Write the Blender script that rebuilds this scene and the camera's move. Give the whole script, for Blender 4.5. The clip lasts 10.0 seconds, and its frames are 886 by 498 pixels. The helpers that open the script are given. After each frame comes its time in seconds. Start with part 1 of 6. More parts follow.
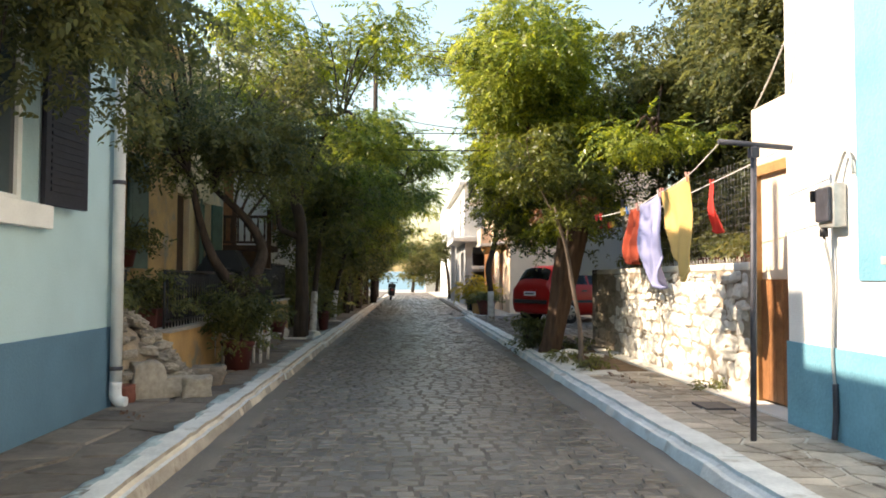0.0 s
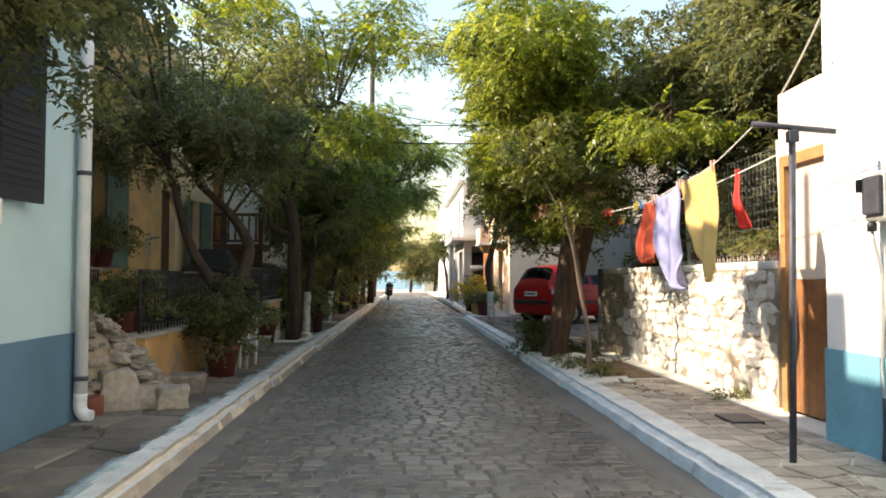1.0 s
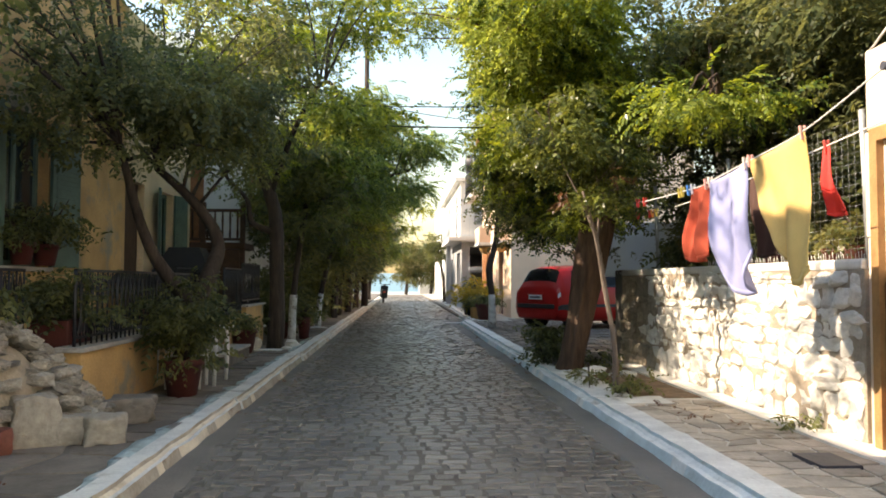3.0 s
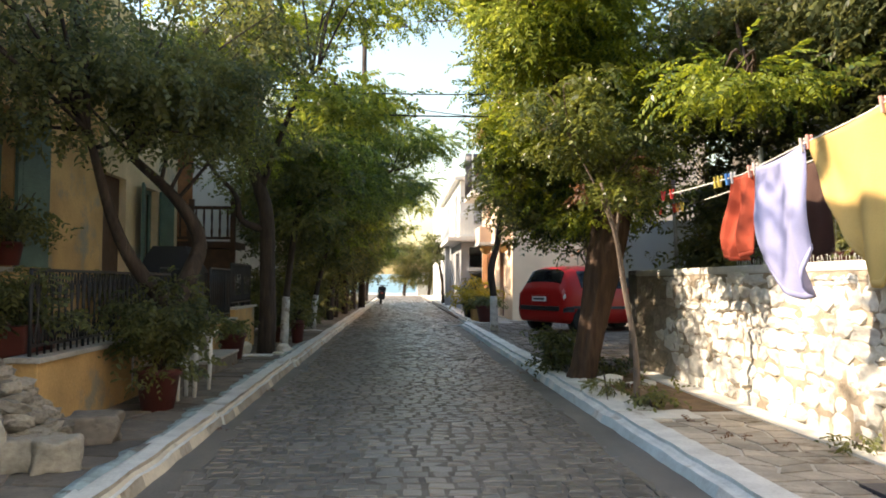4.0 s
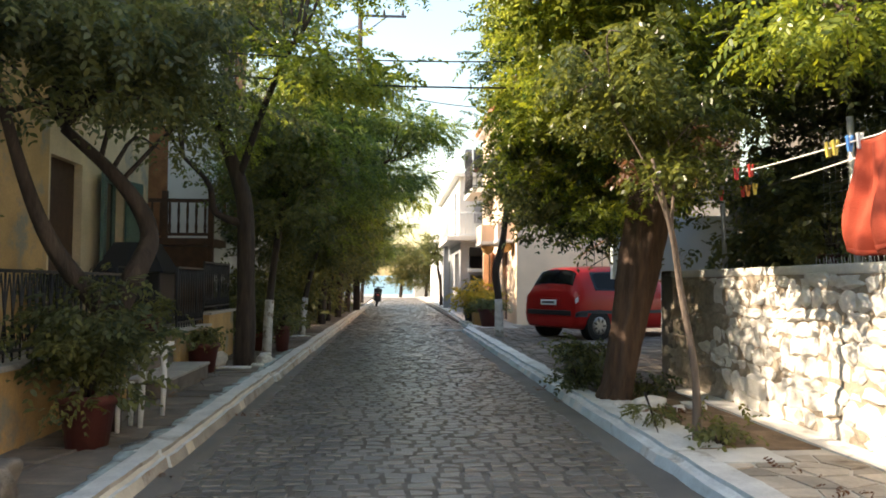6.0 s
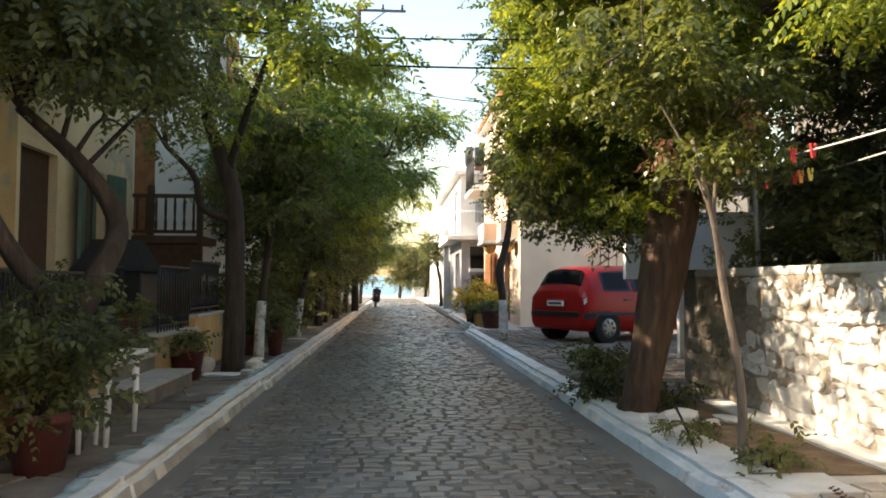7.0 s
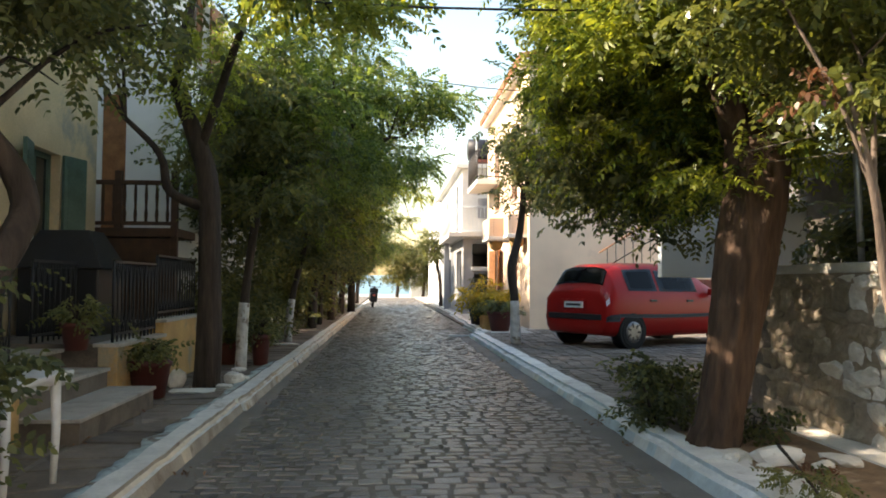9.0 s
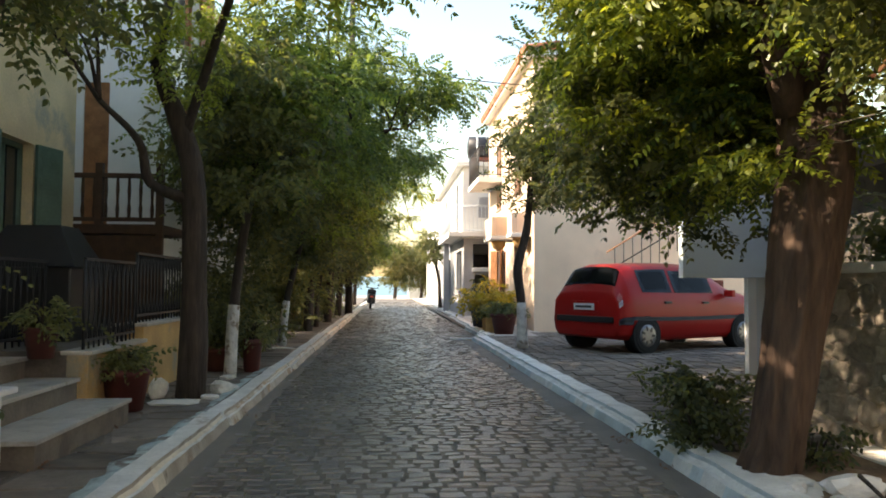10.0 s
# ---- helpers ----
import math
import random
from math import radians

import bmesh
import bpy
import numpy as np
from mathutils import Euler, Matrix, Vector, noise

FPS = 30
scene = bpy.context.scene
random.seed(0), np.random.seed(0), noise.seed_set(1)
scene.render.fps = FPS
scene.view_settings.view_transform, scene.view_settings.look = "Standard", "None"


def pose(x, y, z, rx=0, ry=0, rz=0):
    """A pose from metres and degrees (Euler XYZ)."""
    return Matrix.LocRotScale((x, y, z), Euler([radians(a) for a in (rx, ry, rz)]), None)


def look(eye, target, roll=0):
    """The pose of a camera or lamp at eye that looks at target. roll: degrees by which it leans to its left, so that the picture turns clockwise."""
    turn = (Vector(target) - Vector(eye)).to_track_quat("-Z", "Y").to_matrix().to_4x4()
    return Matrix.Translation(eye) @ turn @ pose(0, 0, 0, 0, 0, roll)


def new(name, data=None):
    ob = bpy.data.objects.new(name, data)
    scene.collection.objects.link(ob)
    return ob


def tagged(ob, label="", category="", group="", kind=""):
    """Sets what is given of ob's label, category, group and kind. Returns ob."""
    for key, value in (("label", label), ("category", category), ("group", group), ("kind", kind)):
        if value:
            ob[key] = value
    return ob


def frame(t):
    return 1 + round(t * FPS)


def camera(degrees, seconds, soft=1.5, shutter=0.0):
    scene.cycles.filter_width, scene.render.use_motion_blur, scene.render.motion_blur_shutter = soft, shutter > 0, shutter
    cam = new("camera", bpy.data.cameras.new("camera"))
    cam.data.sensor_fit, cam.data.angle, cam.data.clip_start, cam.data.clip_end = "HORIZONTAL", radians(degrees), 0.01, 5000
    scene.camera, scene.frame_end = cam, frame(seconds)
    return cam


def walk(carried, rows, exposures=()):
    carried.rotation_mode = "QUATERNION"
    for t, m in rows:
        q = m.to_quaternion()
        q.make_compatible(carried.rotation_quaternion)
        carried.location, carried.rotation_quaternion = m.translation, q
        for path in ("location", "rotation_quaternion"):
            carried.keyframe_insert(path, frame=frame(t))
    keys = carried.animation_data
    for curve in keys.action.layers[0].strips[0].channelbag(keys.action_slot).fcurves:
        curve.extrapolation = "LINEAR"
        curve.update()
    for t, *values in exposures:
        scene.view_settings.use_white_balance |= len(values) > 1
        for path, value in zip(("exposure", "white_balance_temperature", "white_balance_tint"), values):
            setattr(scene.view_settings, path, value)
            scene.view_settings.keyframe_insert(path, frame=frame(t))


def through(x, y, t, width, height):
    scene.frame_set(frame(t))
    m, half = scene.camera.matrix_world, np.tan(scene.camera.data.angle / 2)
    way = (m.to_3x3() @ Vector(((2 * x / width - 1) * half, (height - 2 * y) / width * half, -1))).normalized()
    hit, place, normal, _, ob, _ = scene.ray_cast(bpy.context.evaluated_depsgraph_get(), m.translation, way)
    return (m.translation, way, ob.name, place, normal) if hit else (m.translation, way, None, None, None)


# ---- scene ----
cam = camera(60.3, 10.0, soft=1.8)
METRES, EYE, TILT, LEAN, TURN = 7.0, 1.2, 0.0, 0.0, -2.9
ROWS = [
    (0.0, 0.0, 0.0, 0.0, -0.0, 2.33, -0.12),
    (0.5, 0.0001, 0.0404, 0.0005, -0.06, 2.32, -0.1),
    (1.0, -0.0005, 0.0869, 0.001, -0.14, 2.3, -0.06),
    (1.5, -0.0014, 0.1319, -0.0003, -0.22, 2.36, -0.1),
    (2.0, -0.003, 0.1818, 0.0, -0.3, 2.38, -0.12),
    (2.5, -0.0049, 0.2279, 0.0006, -0.38, 2.42, -0.14),
    (4.0, -0.0144, 0.3786, 0.0011, -0.64, 2.53, -0.17),
    (4.5, -0.0165, 0.4281, 0.0019, -0.7, 2.56, -0.17),
    (5.0, -0.0178, 0.4841, 0.0035, -0.73, 2.55, -0.12),
    (5.5, -0.0216, 0.5336, 0.0028, -0.83, 2.59, -0.2),
    (7.0, -0.0314, 0.6842, 0.0011, -0.99, 2.68, -0.25),
    (7.5, -0.0378, 0.7321, 0.0021, -1.08, 2.63, -0.19),
    (8.0, -0.0429, 0.7844, 0.0005, -1.14, 2.65, -0.24),
    (8.5, -0.0477, 0.8388, 0.0009, -1.2, 2.62, -0.18),
    (9.0, -0.0531, 0.8948, 0.0011, -1.27, 2.62, -0.25),
    (9.5, -0.0575, 0.9439, -0.0011, -1.33, 2.7, -0.22),
    (10.0, -0.0652, 0.9969, -0.0001, -1.49, 2.72, -0.27),
]
walk(cam, [(t, pose(0, 0, EYE, TILT, LEAN, TURN) @ pose(METRES * x, METRES * y, METRES * z, 90 + pitch, roll, yaw)) for t, x, y, z, yaw, pitch, roll in ROWS], exposures=((0.0, 1.88, 7000, 16), (10.0, 2.12, 7000, 16)))

# ---- light ----
SUN_AZ, SUN_EL = radians(-88), radians(36)
world = bpy.data.worlds.new("world")
scene.world = world
world.use_nodes = True
sky = world.node_tree.nodes.new("ShaderNodeTexSky")
sky.sky_type, sky.sun_disc = "NISHITA", False
sky.sun_elevation, sky.sun_rotation = SUN_EL, SUN_AZ
sky.air_density, sky.dust_density, sky.ozone_density = 2.0, 1.0, 4.0
world.node_tree.links.new(sky.outputs[0], world.node_tree.nodes["Background"].inputs[0])
world.node_tree.nodes["Background"].inputs[1].default_value = 0.095
sun = new("sun", bpy.data.lights.new("sun", "SUN"))
sun.data.energy, sun.data.angle, sun.data.color = 3.2, radians(0.6), (1.0, 0.88, 0.7)
to_sun = Vector((math.sin(SUN_AZ) * math.cos(SUN_EL), math.cos(SUN_AZ) * math.cos(SUN_EL), math.sin(SUN_EL)))
sun.matrix_world = look(to_sun * 60, (0, 0, 0))


# ---- materials ----
def mat(name, base, rough=0.8, vary=0.25, scale=3.0, bump=0.3, metal=0.0, fine=40.0, per=0.0, second=None, blotch=0.5, spec=0.4, stretch=1.0):
    """Noise at two scales over a base colour; per: change of brightness from piece to piece; second: a stain colour."""
    m = bpy.data.materials.new(name)
    m.use_nodes = True
    nt = m.node_tree
    N, L = nt.nodes, nt.links
    p = N["Principled BSDF"]
    p.inputs["Roughness"].default_value, p.inputs["Metallic"].default_value = rough, metal
    p.inputs["Specular IOR Level"].default_value = spec
    co = N.new("ShaderNodeTexCoord")
    big, small = N.new("ShaderNodeTexNoise"), N.new("ShaderNodeTexNoise")
    mp = N.new("ShaderNodeMapping")
    mp.inputs["Scale"].default_value = (1, 1, stretch)
    L.new(co.outputs["Object"], mp.inputs["Vector"])
    for n, s, det in ((big, scale, 5), (small, fine, 4)):
        n.inputs["Scale"].default_value, n.inputs["Detail"].default_value = s, det
        L.new(mp.outputs[0], n.inputs["Vector"])
    dark = [c * (1 - vary) for c in base]
    light = [min(1, c * (1 + vary * 0.6)) for c in base]
    r = N.new("ShaderNodeValToRGB")
    r.color_ramp.elements[0].position, r.color_ramp.elements[1].position = 0.3, 0.72
    r.color_ramp.elements[0].color, r.color_ramp.elements[1].color = (*dark, 1), (*light, 1)
    L.new(big.outputs[0], r.inputs[0])
    out = r.outputs[0]
    if second:
        r2 = N.new("ShaderNodeValToRGB")
        r2.color_ramp.elements[0].position, r2.color_ramp.elements[1].position = blotch, blotch + 0.09
        n3 = N.new("ShaderNodeTexNoise")
        n3.inputs["Scale"].default_value, n3.inputs["Detail"].default_value, n3.inputs["Roughness"].default_value = scale * 0.7, 8, 0.65
        L.new(co.outputs["Object"], n3.inputs["Vector"])
        L.new(n3.outputs[0], r2.inputs[0])
        mx = N.new("ShaderNodeMixRGB")
        L.new(r2.outputs[0], mx.inputs[0]), L.new(out, mx.inputs[1])
        mx.inputs[2].default_value = (*second, 1)
        out = mx.outputs[0]
    mm = N.new("ShaderNodeMixRGB")
    mm.blend_type, mm.inputs[0].default_value = "MULTIPLY", 1.0
    rr = N.new("ShaderNodeMapRange")
    rr.inputs[1].default_value, rr.inputs[2].default_value = 0.25, 0.75
    rr.inputs[3].default_value, rr.inputs[4].default_value = 1 - vary * 0.7, 1.0
    L.new(small.outputs[0], rr.inputs[0]), L.new(rr.outputs[0], mm.inputs[2]), L.new(out, mm.inputs[1])
    out = mm.outputs[0]
    if per:
        oi, geo = N.new("ShaderNodeObjectInfo"), N.new("ShaderNodeNewGeometry")
        ad, fr = N.new("ShaderNodeMath"), N.new("ShaderNodeMath")
        fr.operation = "FRACT"
        L.new(oi.outputs["Random"], ad.inputs[0]), L.new(geo.outputs["Random Per Island"], ad.inputs[1]), L.new(ad.outputs[0], fr.inputs[0])
        pr = N.new("ShaderNodeMapRange")
        pr.inputs[3].default_value, pr.inputs[4].default_value = 1 - per, 1 + per * 0.5
        m2 = N.new("ShaderNodeMixRGB")
        m2.blend_type, m2.inputs[0].default_value = "MULTIPLY", 1.0
        L.new(fr.outputs[0], pr.inputs[0]), L.new(pr.outputs[0], m2.inputs[2]), L.new(out, m2.inputs[1])
        out = m2.outputs[0]
    L.new(out, p.inputs["Base Color"])
    if bump:
        b = N.new("ShaderNodeBump")
        b.inputs["Strength"].default_value, b.inputs["Distance"].default_value = bump, 0.012
        ad2 = N.new("ShaderNodeMath")
        L.new(big.outputs[0], ad2.inputs[0]), L.new(small.outputs[0], ad2.inputs[1])
        L.new(ad2.outputs[0], b.inputs["Height"]), L.new(b.outputs[0], p.inputs["Normal"])
    return m


def leaf_mat(name, base, yellow, through=0.45, gloss=0.35):
    m = bpy.data.materials.new(name)
    m.use_nodes = True
    N, L = m.node_tree.nodes, m.node_tree.links
    p = N["Principled BSDF"]
    geo, co = N.new("ShaderNodeNewGeometry"), N.new("ShaderNodeTexCoord")
    n = N.new("ShaderNodeTexNoise")
    n.inputs["Scale"].default_value, n.inputs["Detail"].default_value = 1.4, 3
    L.new(co.outputs["Object"], n.inputs["Vector"])
    mix = N.new("ShaderNodeMath")
    mix.operation = "MULTIPLY_ADD"
    mix.inputs[1].default_value = 0.45
    L.new(geo.outputs["Random Per Island"], mix.inputs[0]), L.new(n.outputs[0], mix.inputs[2])
    r = N.new("ShaderNodeValToRGB")
    r.color_ramp.elements[0].position, r.color_ramp.elements[1].position = 0.48, 1.0
    r.color_ramp.elements[0].color, r.color_ramp.elements[1].color = (*base, 1), (*yellow, 1)
    L.new(mix.outputs[0], r.inputs[0]), L.new(r.outputs[0], p.inputs["Base Color"])
    p.inputs["Roughness"].default_value, p.inputs["Specular IOR Level"].default_value = gloss, 0.4
    tr = N.new("ShaderNodeBsdfTranslucent")
    hs = N.new("ShaderNodeHueSaturation")
    hs.inputs["Hue"].default_value, hs.inputs["Saturation"].default_value, hs.inputs["Value"].default_value = 0.485, 1.1, 1.75
    L.new(r.outputs[0], hs.inputs["Color"]), L.new(hs.outputs[0], tr.inputs["Color"])
    ms = N.new("ShaderNodeMixShader")
    ms.inputs[0].default_value = through
    L.new(p.outputs[0], ms.inputs[1]), L.new(tr.outputs[0], ms.inputs[2])
    L.new(ms.outputs[0], N["Material Output"].inputs[0])
    return m


def glass_mat(name, tint=(0.03, 0.035, 0.04)):
    m = mat(name, tint, 0.06, 0.2, 2, 0, spec=0.8)
    return m


M_COBBLE = mat("cobble_granite", (0.215, 0.187, 0.156), 0.34, 0.35, 1.1, 0.5, fine=70, per=0.36, spec=0.65, second=(0.15, 0.135, 0.11), blotch=0.55)
M_JOINT_SHADE = mat("joint_mortar_and_shade", (0.205, 0.18, 0.15), 0.9, 0.3, 3, 0.6, second=(0.13, 0.11, 0.09))
M_PAVEJOINT = mat("limed_joint", (0.64, 0.58, 0.49), 0.9, 0.25, 4, 0.6, second=(0.26, 0.21, 0.16), blotch=0.58)
M_FLAG = mat("flagstone", (0.56, 0.475, 0.37), 0.75, 0.3, 4, 0.4, per=0.3, second=(0.24, 0.17, 0.11), blotch=0.58)
M_SLAB = mat("grey_slab", (0.22, 0.185, 0.15), 0.8, 0.3, 4, 0.4, per=0.35, second=(0.13, 0.11, 0.09), blotch=0.55)
M_KERB = mat("whitewashed_kerb", (0.76, 0.75, 0.7), 0.75, 0.2, 5, 0.5, second=(0.48, 0.44, 0.37), blotch=0.58)
M_KERB_BLUE = mat("pale_blue_kerb_paint", (0.58, 0.66, 0.66), 0.75, 0.2, 4, 0.5, second=(0.4, 0.42, 0.4), blotch=0.58)
# White kerb edge; warm bounced sunlight is put into the cream.
M_KERB_BOUNCE = mat("bounce_warmed_kerb", (0.72, 0.63, 0.49), 0.8, 0.22, 3, 0.5, second=(0.46, 0.38, 0.28), blotch=0.56)
M_SPLASH = mat("pale_limewash_splash", (0.5, 0.6, 0.58), 0.85, 0.35, 6, 0.5, second=(0.22, 0.19, 0.16), blotch=0.52)
M_GUTTER = mat("gutter_cement", (0.19, 0.17, 0.145), 0.8, 0.25, 1.5, 0.4, fine=60, second=(0.17, 0.155, 0.13), blotch=0.55)
M_KERB_STAIN = mat("stained_kerb_face", (0.46, 0.4, 0.32), 0.85, 0.3, 4, 0.5, second=(0.26, 0.2, 0.15), blotch=0.54)
# Kerb dirt, plus warm reflected sunlight put into the colour.
M_KERB_SOIL_BOUNCE = mat("soiled_bounce_warmed_kerb", (0.6, 0.55, 0.46), 0.8, 0.25, 5, 0.5, second=(0.36, 0.24, 0.14), blotch=0.5)
M_PEACH = mat("peach_render", (0.88, 0.66, 0.47), 0.9, 0.12, 1.2, 0.3, second=(0.76, 0.56, 0.4), blotch=0.62)
M_WASH = mat("whitewash", (0.74, 0.71, 0.64), 0.85, 0.15, 4, 0.5, second=(0.45, 0.4, 0.32), blotch=0.63)
M_WHITE = mat("white_render", (0.8, 0.79, 0.75), 0.85, 0.1, 2.2, 0.35, fine=60)
M_CREAM = mat("cream_render", (0.72, 0.6, 0.47), 0.9, 0.12, 1.2, 0.3, second=(0.62, 0.5, 0.39), blotch=0.62)
M_PALEBLUE = mat("pale_blue_render", (0.44, 0.6, 0.62), 0.8, 0.08, 1.6, 0.25, fine=60)
M_PALEGREY = mat("pale_grey_blue_render", (0.66, 0.72, 0.74), 0.8, 0.08, 1.6, 0.25, fine=60)
M_BLUE_L = mat("petrol_blue_dado", (0.1, 0.2, 0.28), 0.7, 0.15, 2, 0.3, fine=60)
M_BLUE_R = mat("turquoise_dado", (0.17, 0.4, 0.5), 0.75, 0.18, 2.5, 0.4, second=(0.3, 0.5, 0.56), blotch=0.66)
M_OCHRE = mat("ochre_render", (0.56, 0.35, 0.145), 0.9, 0.3, 2, 0.4, second=(0.3, 0.27, 0.2), blotch=0.55)
M_OCHRE_PALE = mat("pale_ochre_render", (0.78, 0.61, 0.38), 0.9, 0.25, 1.6, 0.4, second=(0.5, 0.44, 0.34), blotch=0.56)
# Grey pieces, and the shade put into the far ground floor's colour.
M_GREY_SHADE = mat("grey_render_and_shade", (0.4, 0.4, 0.4), 0.9, 0.15, 2, 0.3)
M_STONE = mat("limewashed_stone", (0.82, 0.78, 0.7), 0.88, 0.18, 7, 0.7, per=0.25, second=(0.55, 0.42, 0.29), blotch=0.63)
# Brown copy of the wall stone; far-end shade put into its colour.
M_STONE_SHADED = mat("shaded_wall_stone", (0.43, 0.36, 0.27), 0.9, 0.25, 6, 0.7, per=0.3, second=(0.3, 0.25, 0.19), blotch=0.58)
M_RUBBLE = mat("rubble_stone", (0.42, 0.37, 0.3), 0.88, 0.3, 7, 0.7, per=0.5, second=(0.3, 0.22, 0.15), blotch=0.6)
M_MORTAR = mat("earth_mortar", (0.4, 0.33, 0.25), 0.95, 0.3, 8, 0.9)
M_EARTH = mat("earth", (0.26, 0.17, 0.1), 0.95, 0.35, 6, 0.9, second=(0.4, 0.3, 0.2), blotch=0.58)
M_IRON = mat("black_iron", (0.028, 0.028, 0.03), 0.5, 0.3, 12, 0.2, metal=0.3)
M_STEEL = mat("painted_steel_post", (0.07, 0.07, 0.085), 0.5, 0.3, 12, 0.2, metal=0.2)
M_GALV = mat("galvanised", (0.5, 0.5, 0.48), 0.45, 0.2, 12, 0.2, metal=0.5)
M_WOOD = mat("varnished_wood", (0.34, 0.15, 0.06), 0.55, 0.35, 6, 0.3)
M_DOORFRAME = mat("orange_wood", (0.42, 0.23, 0.09), 0.6, 0.25, 6, 0.3)
M_DARKWOOD = mat("dark_wood", (0.09, 0.045, 0.025), 0.6, 0.3, 8, 0.3)
M_SHUTTER = mat("dark_shutter", (0.022, 0.024, 0.035), 0.55, 0.2, 8, 0.2)
M_GREENW = mat("green_shutter", (0.11, 0.18, 0.145), 0.6, 0.25, 6, 0.2)
M_TERRA = mat("terracotta", (0.2, 0.065, 0.042), 0.75, 0.25, 6, 0.3)
M_REDPOT = mat("red_pot", (0.115, 0.03, 0.024), 0.55, 0.2, 6, 0.15)
M_MARBLE = mat("marble_tread", (0.46, 0.43, 0.38), 0.55, 0.22, 5, 0.1, second=(0.3, 0.27, 0.23), blotch=0.56)
M_BARK = mat("brown_bark", (0.065, 0.047, 0.036), 0.92, 0.5, 14, 1.0, fine=45, stretch=0.16)
M_BARK_RED = mat("ridged_red_bark", (0.1, 0.06, 0.038), 0.92, 0.5, 14, 1.0, fine=45, stretch=0.14)
M_BARK_PALE = mat("pale_grey_bark", (0.2, 0.15, 0.115), 0.9, 0.4, 14, 0.8, fine=40, stretch=0.2)
M_LIME = mat("limed_bark", (0.6, 0.58, 0.54), 0.9, 0.25, 9, 0.8, second=(0.2, 0.15, 0.11), blotch=0.54)
M_TILE = mat("roof_tile", (0.5, 0.2, 0.1), 0.8, 0.3, 6, 0.4, per=0.3)
M_GLASS = glass_mat("window_glass")
M_PIPE = mat("white_pipe", (0.7, 0.73, 0.74), 0.45, 0.1, 5, 0.05)
M_BLACK = mat("black_plastic_and_unlit_room", (0.02, 0.02, 0.022), 0.45, 0.2, 8, 0.1)
M_SAND = mat("pale_ground", (0.5, 0.46, 0.4), 0.95, 0.2, 0.5, 0.3)
M_SEA = mat("sea", (0.16, 0.27, 0.31), 0.6, 0.12, 0.02, 0.0, fine=0.4)
M_LEAF_FEATHER = leaf_mat("feathery_leaf", (0.046, 0.088, 0.022), (0.32, 0.36, 0.05), 0.42)
M_LEAF_DEEP = leaf_mat("deep_green_leaf", (0.05, 0.085, 0.028), (0.2, 0.26, 0.055), 0.45)
M_LEAF_DARK = leaf_mat("dark_leaf", (0.056, 0.075, 0.038), (0.17, 0.175, 0.055), 0.45, 0.5)
M_LEAF_MID = leaf_mat("mid_leaf", (0.046, 0.068, 0.027), (0.17, 0.185, 0.04), 0.4, 0.3)
M_LEAF_OLIVE = leaf_mat("olive_leaf", (0.06, 0.075, 0.025), (0.2, 0.18, 0.05), 0.4)
M_LEAF_DRY = leaf_mat("dry_leaf", (0.1, 0.048, 0.024), (0.19, 0.1, 0.045), 0.3)
M_LEAF_YEL = leaf_mat("golden_leaf", (0.2, 0.19, 0.03), (0.5, 0.4, 0.06), 0.4)
# Brighter leaf for sunlit sprays: the sunlight is put into the colour.
M_LEAF_SUNNY = leaf_mat("sunlit_leaf", (0.14, 0.19, 0.04), (0.38, 0.41, 0.09), 0.48)


# ---- building helpers ----
def mesh_of(bm, name, material):
    me = bpy.data.meshes.new(name)
    bm.normal_update()
    bm.to_mesh(me)
    bm.free()
    if material:
        me.materials.append(material)
    return me


def part(name, bm, material, parent=None, label=""):
    ob = new(name, mesh_of(bm, name, material))
    if parent:
        ob.parent = parent
    return tagged(ob, label)


def setting(name, bm, material, label="", category=""):
    return tagged(part(name, bm, material), label, category or name.split("_")[0], kind="structure")


def thing(name, label, category, group=""):
    return tagged(new(name), label, category, group)


def box(x0, x1, y0, y1, z0, z1, bev=0.0, bm=None):
    own = bmesh.new()
    bmesh.ops.create_cube(own, size=1)
    for v in own.verts:
        v.co = Vector(((x0 + x1) / 2 + v.co.x * (x1 - x0), (y0 + y1) / 2 + v.co.y * (y1 - y0), (z0 + z1) / 2 + v.co.z * (z1 - z0)))
    if bev:
        bmesh.ops.bevel(own, geom=own.edges[:], offset=bev, segments=2, affect="EDGES", profile=0.6)
    return merge(bm, own) if bm else own


def merge(bm, own):
    me = bpy.data.meshes.new("tmp")
    own.to_mesh(me)
    own.free()
    bm.from_mesh(me)
    bpy.data.meshes.remove(me)
    return bm


def turned(bm, m):
    bm.transform(m)
    return bm


